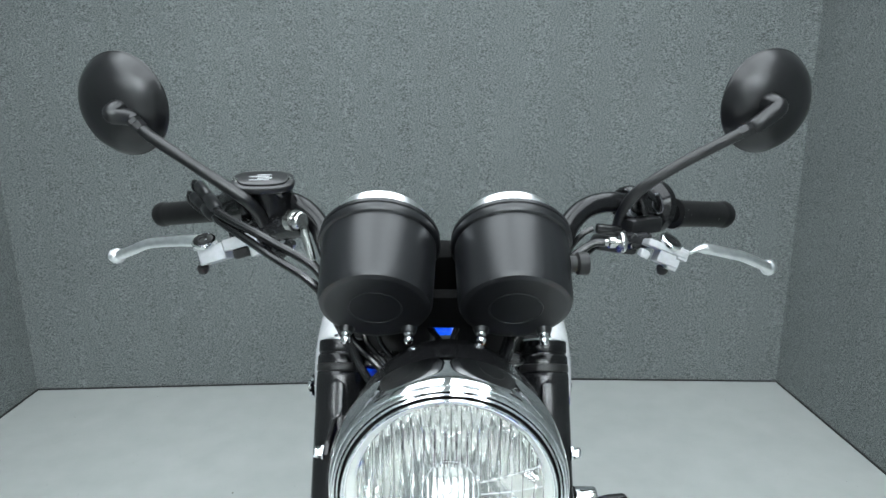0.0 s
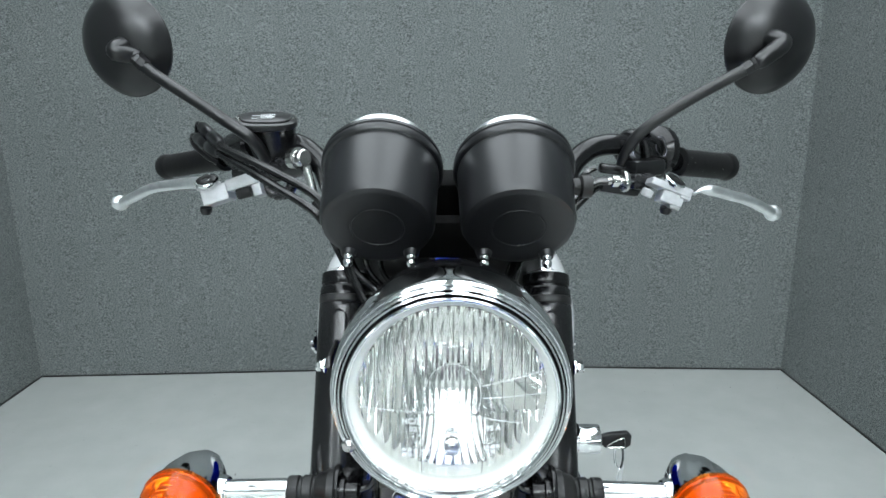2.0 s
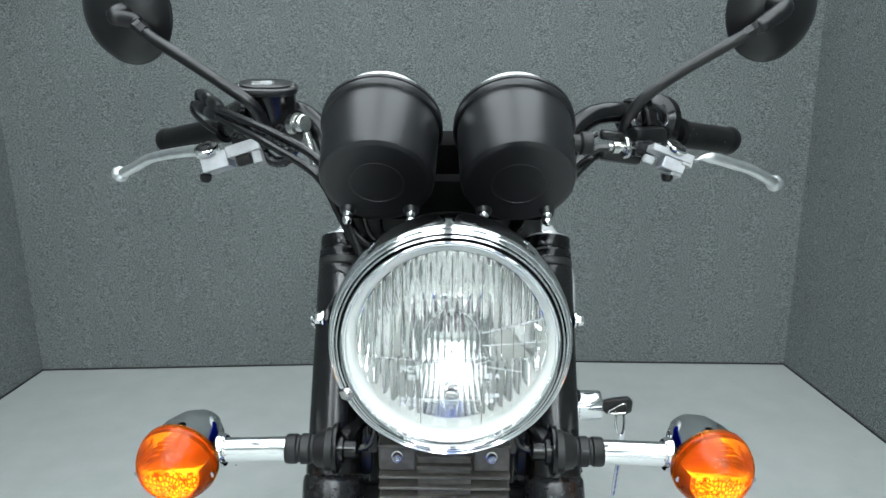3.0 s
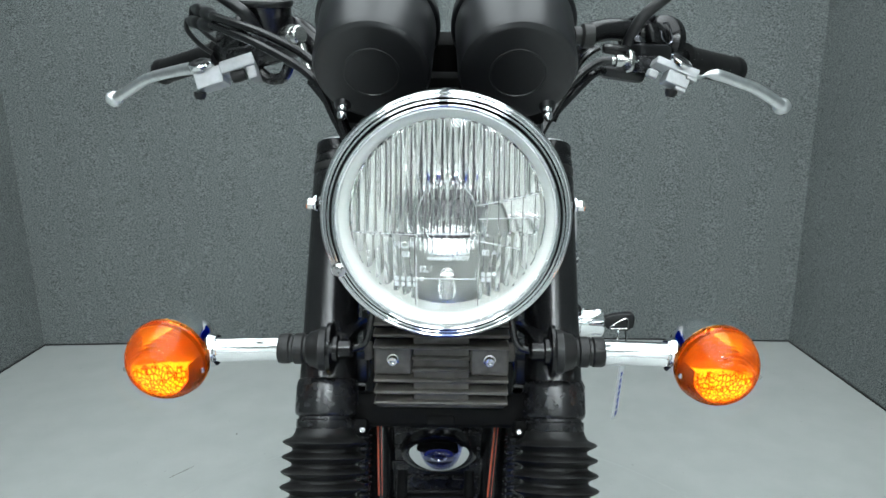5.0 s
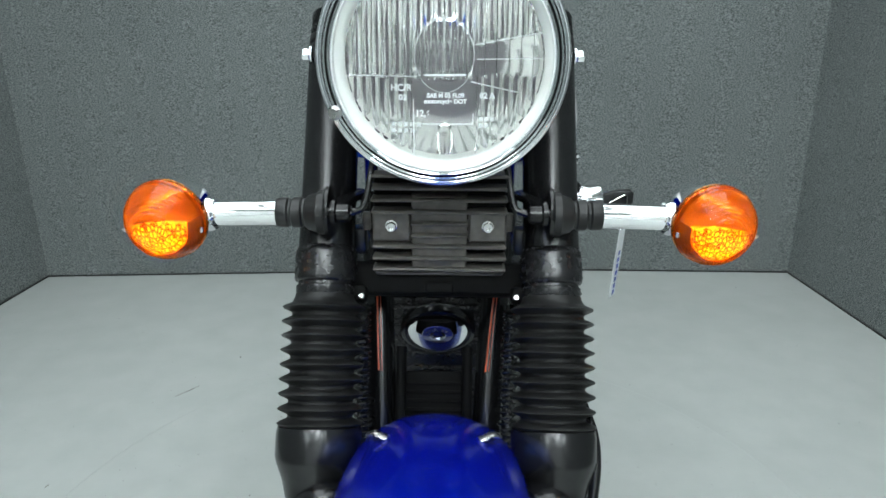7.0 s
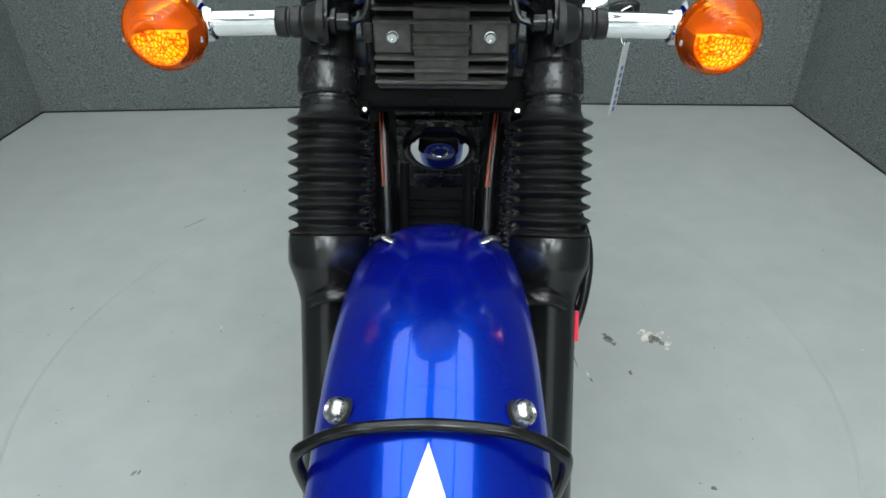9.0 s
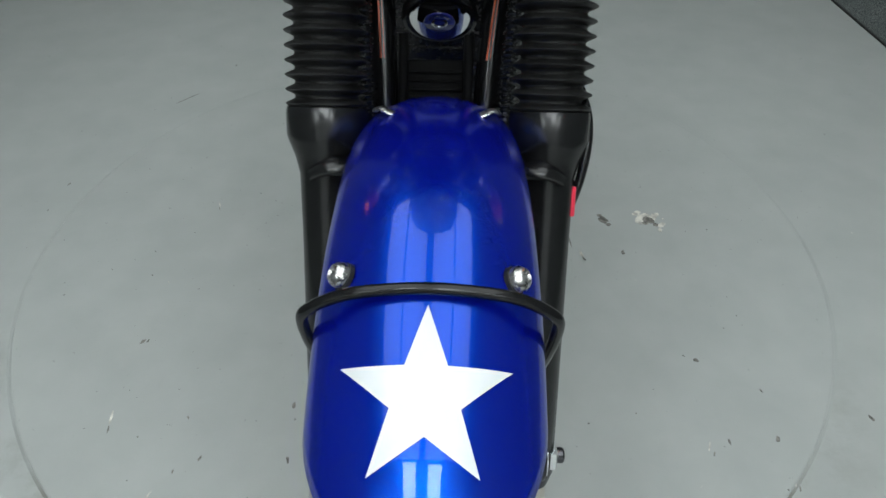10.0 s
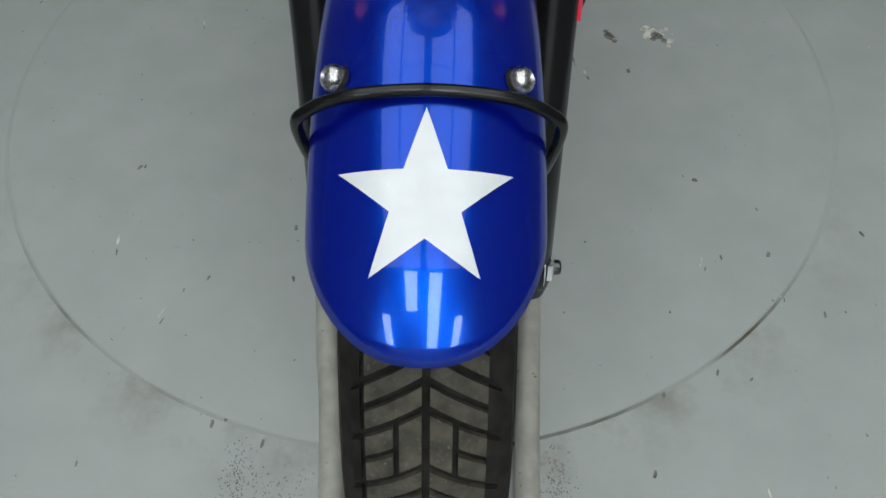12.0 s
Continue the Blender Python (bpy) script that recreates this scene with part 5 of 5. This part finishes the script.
# finned regulator under the headlight
def regulator():
    # The black body paints the shade in the slots between the brown fins.
    root = part("regulator", box((0, 0.481, 0.809), (0.120, 0.022, 0.088), 0.003), DULLBLACK, bike, "finned dark brown regulator block, slots painted black as shade")
    for i in range(9):
        z = 0.770 + i * 0.0108
        wide = z < 0.797 or z > 0.822
        w = 0.121 if wide else 0.052
        part("fin", box((0, 0.464 - 0.001 * (i % 2), z), (w, 0.020, 0.0030), 0.0012, segs=1), FINS, root)
    part("centre_web", box((0, 0.4670, 0.803), (0.050, 0.014, 0.070), 0.001, segs=1), FINS, root)
    part("lower_lip", box((0, 0.470, 0.7645), (0.118, 0.018, 0.005), 0.002, segs=1), FINS, root)
    for s in (-1, 1):
        part("mount_pad", box((s * 0.0433, 0.4665, 0.8095), (0.0345, 0.010, 0.031), 0.002, segs=1), FINS, root)
        part("cap_screw", lathe([(0.0, 0.002), (0.0018, 0.002), (0.0022, 0.0046), (0.0040, 0.0046), (0.0044, 0.0036), (0.0044, 0.0), (0.0054, -0.0002), (0.0054, -0.0012), (0.0, -0.0012)], (s * 0.0435, 0.4611, 0.8095), (0, -1, 0), 20), STEEL, root)
        part("side_tab", box((s * 0.067 - 0.002, 0.490, 0.806), (0.008, 0.006, 0.018), 0.002), FINS, root)
        part("connector", box((s * 0.0785, 0.497, 0.7855), (0.017, 0.018, 0.026), 0.003), MATT, root, "dark grey plastic connector")
    return root


regulator()


# ignition lock
def ignition():
    root = part("ignition_lock", lathe([(0.0, 0.0), (0.0150, 0.0), (0.0160, 0.001), (0.0160, 0.006), (0.0156, 0.0065), (0.0160, 0.007), (0.0160, 0.0290), (0.0154, 0.0308), (0.0140, 0.0315), (0.006, 0.0315), (0.0, 0.0312)], (0.1345, 0.565, 0.8100), (1, 0, 0), 48), CHROME, bike, "chrome ignition lock barrel")
    part("lock_bracket", box((0.118, 0.56, 0.815), (0.05, 0.016, 0.03), 0.004), BLACK, root)


ignition()


# frame, cooler and horn behind the forks
def behind():
    def at(x, s, off=-0.120):
        return AXLE + Vector((x, 0, 0)) + UP * s + FWD * off

    fr = part("frame", tube([at(-0.078, 0.60), at(-0.068, 0.49), at(-0.062, 0.36), at(-0.058, 0.16), at(-0.056, -0.1)], 0.0155, 20, 6), BLACK, bike, "gloss black frame downtubes")
    part("downtube", tube([at(0.070, 0.60), at(0.060, 0.49), at(0.051, 0.36), at(0.047, 0.16), at(0.045, -0.1)], 0.0155, 20, 6), BLACK, fr)
    # two thin orange lines down the front of each downtube
    for s, xs in ((-1, (-0.0685, -0.0645)), (1, (0.0570, 0.0480))):
        part("orange_line", tube([at(xs[0], 0.485, -0.1045), at(xs[1], 0.405, -0.1045)], 0.0010, 6, 1), ORANGE, fr)
        part("orange_line", tube([at(xs[0] + 0.0035, 0.485, -0.1040), at(xs[1] + 0.0035, 0.405, -0.1040)], 0.0004, 6, 1), ORANGE, fr)
    m = Matrix.Rotation(-RAKE, 4, "X")
    HORN = Vector((0, -0.855, -0.519))
    hc = at(-0.003, 0.4490)
    horn = part("horn", lathe([(0.0, -0.008), (0.038, -0.008), (0.0405, -0.005), (0.0410, 0.001), (0.0398, 0.0040), (0.0372, 0.0052), (0.0336, 0.0050), (0.0326, 0.0030), (0.0, 0.002)], hc, HORN, 56), BLACK, bike, "round horn with chrome cover")
    cover = [(0.0322 * math.sin(math.pi / 2 * k / 10), 0.0064 + 0.0004 * math.cos(math.pi / 2 * k / 10) ** 1.6) for k in range(10, -1, -1)]
    dome = lathe(cover, hc, HORN, 56, caps=False)
    for v in dome.verts:
        v.co -= HORN.normalized() * (3.2 * (v.co.x - hc.x) ** 2)
    part("horn_cover", dome, CHROME, horn)
    part("horn_disc", lathe([(0.0168, 0.0056), (0.0166, 0.0070), (0.0160, 0.0074), (0.0, 0.0076)], hc, HORN, 48, caps=False), BLUEENAMEL, horn, "dark blue enamel badge")
    part("horn_emblem", lathe([(0.0088, 0.0073), (0.0086, 0.0081), (0.0078, 0.0085), (0.0064, 0.0085), (0.0058, 0.0079), (0.0056, 0.0073)], hc, HORN, 40, caps=False), CHROME, horn)
    a, u, v = frame_of(HORN)
    marks = bmesh.new()
    for k in range(11):
        q = radians(-62 + 124 * k / 10)
        tube([hc + a * 0.0078 + (v * math.cos(q) + u * math.sin(q)) * r for r in (0.0110, 0.0142)], 0.0005, 5, 1, marks)
    part("badge_marking", marks, STEEL, horn)
    cooler = part("oil_cooler", box(at(-0.006, 0.28, -0.128), (0.066, 0.022, 0.25), 0.003, m), DULLBLACK, bike, "black finned oil cooler")
    for i in range(23):
        part("cooler_fin", box(at(-0.006, 0.392 - i * 0.0092, -0.116), (0.058, 0.008, 0.0035), 0.0008, m, segs=1), DULLBLACK, cooler)
    for x in (-0.041, 0.029):
        part("oil_pipe", tube([at(x, 0.43, -0.112), at(x, 0.36, -0.106), at(x, 0.2, -0.108), at(x, 0.05, -0.115)], 0.0055, 12, 5), DULLBLACK, cooler)
    for x, s in ((-0.083, -1), (0.076, 1)):
        pts = []
        for i in range(26 * 8):
            a = 2 * math.pi * i / 8
            c = at(x + (0.004 if s < 0 else -0.008) * i / 208, 0.47 - 0.15 * i / 208, -0.100)
            pts.append(c + Vector((0.0085 * math.cos(a), 0, 0)) + FWD * (0.0085 * math.sin(a)))
        part("spring_guard", tube(pts, 0.0017, 6, 1), CAST, fr)
        part("guarded_hose", tube([at(x, 0.475, -0.1), at(x + (0.004 if s < 0 else -0.008), 0.30, -0.1)], 0.006, 10, 4), HOSE, fr)
    eng = part("engine", box((0.0, 0.86, 0.47), (0.34, 0.34, 0.36), 0.03), CAST, bike, "black parallel twin engine with fins")
    for i in range(9):
        part("cylinder_fin", box((0.0, 0.84, 0.50 + i * 0.022), (0.36, 0.31, 0.005), 0.002, segs=1), CAST, eng)
    part("backbone", tube([AXLE + UP * 0.66 + FWD * -0.05, (0, 0.72, 0.86), (0, 1.1, 0.82)], 0.024, 16, 5), BLACK, fr)
    part("gusset", box((0.0, 0.66, 0.83), (0.05, 0.12, 0.12), 0.01), BLACK, fr)


behind()


def tank():
    """Fuel tank: a rounded body, wide behind and narrow at the steering head, blue with white sides over grey flanks."""
    bm = bmesh.new()
    nu, nv = 28, 40
    rows = []
    for i in range(nu + 1):
        t = i / nu
        y = 0.69 + 0.50 * t
        w = 0.190 * (math.sin(math.pi * min(1, t * 0.5 + 0.22))) ** 0.4
        h = 0.086 * (math.sin(math.pi * (0.06 + 0.86 * t))) ** 0.5
        zc = 0.862 + 0.01 * math.sin(math.pi * t)
        row = []
        for k in range(nv):
            a = 2 * math.pi * k / nv
            cx, sz = math.cos(a), math.sin(a)
            row.append(bm.verts.new((w * math.copysign(abs(cx) ** 0.62, cx), y, zc + h * math.copysign(abs(sz) ** 0.8, sz))))
        rows.append(row)
    for p, q in zip(rows, rows[1:]):
        for k in range(nv):
            j = (k + 1) % nv
            bm.faces.new((p[k], p[j], q[j], q[k]))
    bm.faces.new(rows[0])
    bm.faces.new(rows[-1])
    ob = part("fuel_tank", bm, BLUE, bike, "blue fuel tank with white sides above grey flanks", smooth=60)
    ob.data.materials.append(WHITE)
    ob.data.materials.append(PEWTER)
    for f in ob.data.polygons:
        c = f.center
        if abs(c.x) > 0.105 and c.z > 0.865:
            f.material_index = 1
        elif abs(c.x) > 0.105:
            f.material_index = 2
    # bright cast badges on the flanks
    for s in (-1, 1):
        edge = [(s * (0.1935 - 30.0 * (z - 0.803) ** 2) - 0.004, 0.855, z) for z in [0.770 + 0.066 * k / 10 for k in range(11)]]
        badge = part("tank_badge", tube(edge, lambda t: 0.0022 + 0.0035 * math.sin(math.pi * t), 10, 3), DARKCHROME, ob, "bright cast metal tank badge")
        letters = bmesh.new()
        rng = random.Random(7)
        for k in range(9):
            x, y, z = edge[1 + k]
            lathe([(0.0, 0.0), (0.0032, 0.0006), (0.0034, 0.0020), (0.0, 0.0028)], (x + s * 0.002, y - 0.0045 + rng.uniform(-0.002, 0.002), z + rng.uniform(-0.002, 0.002)), (s * 0.5, -1, rng.uniform(-0.6, 0.6)), 7, letters)
        part("badge_relief", letters, CHROME, badge, smooth=20)
    return ob


tank()

# blue lower edge of the tank showing beside the regulator
for x, z, w, h in ((-0.069, 0.848, 0.012, 0.04), (-0.0775, 0.777, 0.010, 0.012), (0.0755, 0.775, 0.010, 0.012), (0.067, 0.845, 0.010, 0.03)):
    part("tank_skirt", box((x, 0.535, z), (w, 0.02, h), 0.004), BLUE, bike)

# added black blocks that fill the dark hollow behind the headlight
for sx in (-1, 1):
    part("dark_filler", box((sx * 0.0555, 0.60, 0.972), (0.088, 0.04, 0.104), 0.010), MATT, bike)
part("dark_filler_bridge", box((0.0, 0.605, 0.950), (0.06, 0.03, 0.066), 0.008), MATT, bike)
for k in range(3):
    part("loom", tube([(-0.100 + k * 0.0165, 0.562, 1.022), (-0.0885 + k * 0.0130, 0.550, 1.000), (-0.066 + k * 0.0100, 0.535, 0.984), (-0.043 + k * 0.006, 0.53, 0.958)], 0.0026 if k else 0.0036, 10, 6), HOSE, bike)
part("loom", tube([(0.073, 0.556, 1.020), (0.064, 0.548, 0.998), (0.056, 0.54, 0.975), (0.052, 0.53, 0.95)], 0.0085, 12, 5, flat=0.45), HOSE, bike)
for x0, x1 in ((-0.020, 0.006), (0.017, 0.004)):
    part("loom", tube([(x0, 0.585, 1.010), ((x0 + x1) / 2, 0.583, 0.993), (x1, 0.580, 0.975)], 0.0034, 8, 4), HOSE, bike)
for s in (-1, 1):
    part("cap_washer", lathe([(0.0, 0.0), (0.0135, 0.0), (0.0140, 0.0008), (0.0135, 0.0016), (0.0, 0.0016)], (s * 0.066, 0.552, 0.9765), (0, 0.25, 1), 28), STEEL, bike)
part("tank_skirt", box((-0.0695, 0.549, 0.9660), (0.018, 0.012, 0.018), 0.003), BLUE, bike)

# small things on the forks
part("speedo_cable", tube([on_fork(0.132, 0.378, -0.012), on_fork(0.1385, 0.352, 0.0), on_fork(0.139, 0.325, 0.004), on_fork(0.1345, 0.295, 0.004), on_fork(0.127, 0.268, 0.0), on_fork(0.119, 0.248, -0.006)], 0.0046, 12, 8), HOSE, bike)
part("reflective_tape", tube([on_fork(0.1275, 0.288, 0.008), on_fork(0.1275, 0.260, 0.008)], 0.0034, 8, 1), PINK, bike)


# key with ring and tag, hanging in the lock
def key():
    root = tagged(new("ignition_key"), "black-headed key in the lock with ring and white tag", "key")
    root.matrix_basis = BIKE @ pose(0.1640, 0.562, 0.8120)
    out = [(0.0, -0.005), (0.004, -0.009), (0.024, -0.0105), (0.031, -0.006), (0.0315, 0.006), (0.027, 0.010), (0.010, 0.008), (0.0, 0.005)]
    m = Matrix.Translation((0.003, -0.002, 0.001)) @ Matrix.Rotation(math.pi / 2, 4, "X")
    part("key_head", prism(out, 0.008, m, 0.002), MATT, root)
    part("head_emblem", tube([(0.008, -0.0075, -0.0040), (0.016, -0.0075, 0.0015), (0.0235, -0.0075, 0.0055), (0.0262, -0.0075, 0.0045), (0.0265, -0.0075, -0.0040), (0.025, -0.0075, -0.0055), (0.016, -0.0075, -0.0055), (0.009, -0.0075, -0.0055), (0.008, -0.0075, -0.0040)], 0.0007, 6, 2), STEEL, root)
    part("blade", box((-0.002, -0.002, 0.001), (0.014, 0.003, 0.007), 0.001), STEEL, root)
    ring = [(0.023 + 0.0045 * math.sin(a), -0.002 + 0.004 * math.cos(a), -0.018 + 0.014 * math.cos(a)) for a in [2 * math.pi * i / 24 for i in range(25)]]
    part("key_ring", tube(ring, 0.0012, 8, 1), CHROME, root)
    t = Matrix.Translation((0.0235, -0.003, -0.070)) @ Matrix.Rotation(radians(4), 4, "Y") @ Matrix.Rotation(radians(58), 4, "Z")
    tag = part("tag", box((0, 0, 0), (0.018, 0.0015, 0.076), 0.0006, t, segs=1), TAGW, root, "white plastic tag printed in blue")
    bars_ = bmesh.new()
    for i in range(7):
        box((0, 0, 0), (0.0055, 0.0022, 0.0050), 0.0, t @ Matrix.Translation((0.0, 0, 0.012 - i * 0.0075)), bars_)
    part("print_mark", bars_, TAGB, tag, smooth=0)


key()


# pale tubular wheel chock on the floor
def chock():
    root = tagged(new("wheel_chock"), "pale painted tubular wheel chock lying on the floor", "wheel chock")
    root.matrix_basis = pose(0, 0.15, 0)
    part("rail", tube([(-0.142, -0.40, 0.0172), (-0.1505, -0.09, 0.0172), (-0.187, 0.17, 0.0172), (-0.195, 0.22, 0.0172)], 0.0172, 20, 6), PALE, root)
    part("rail", tube([(0.108, -0.40, 0.0172), (0.1135, -0.09, 0.0172), (0.1285, 0.17, 0.0172), (0.131, 0.22, 0.0172)], 0.0172, 20, 6), PALE, root)
    part("cross_bar", tube([(-0.142, -0.40, 0.0172), (0.108, -0.40, 0.0172)], 0.017, 16, 1), PALE, root)


chock()
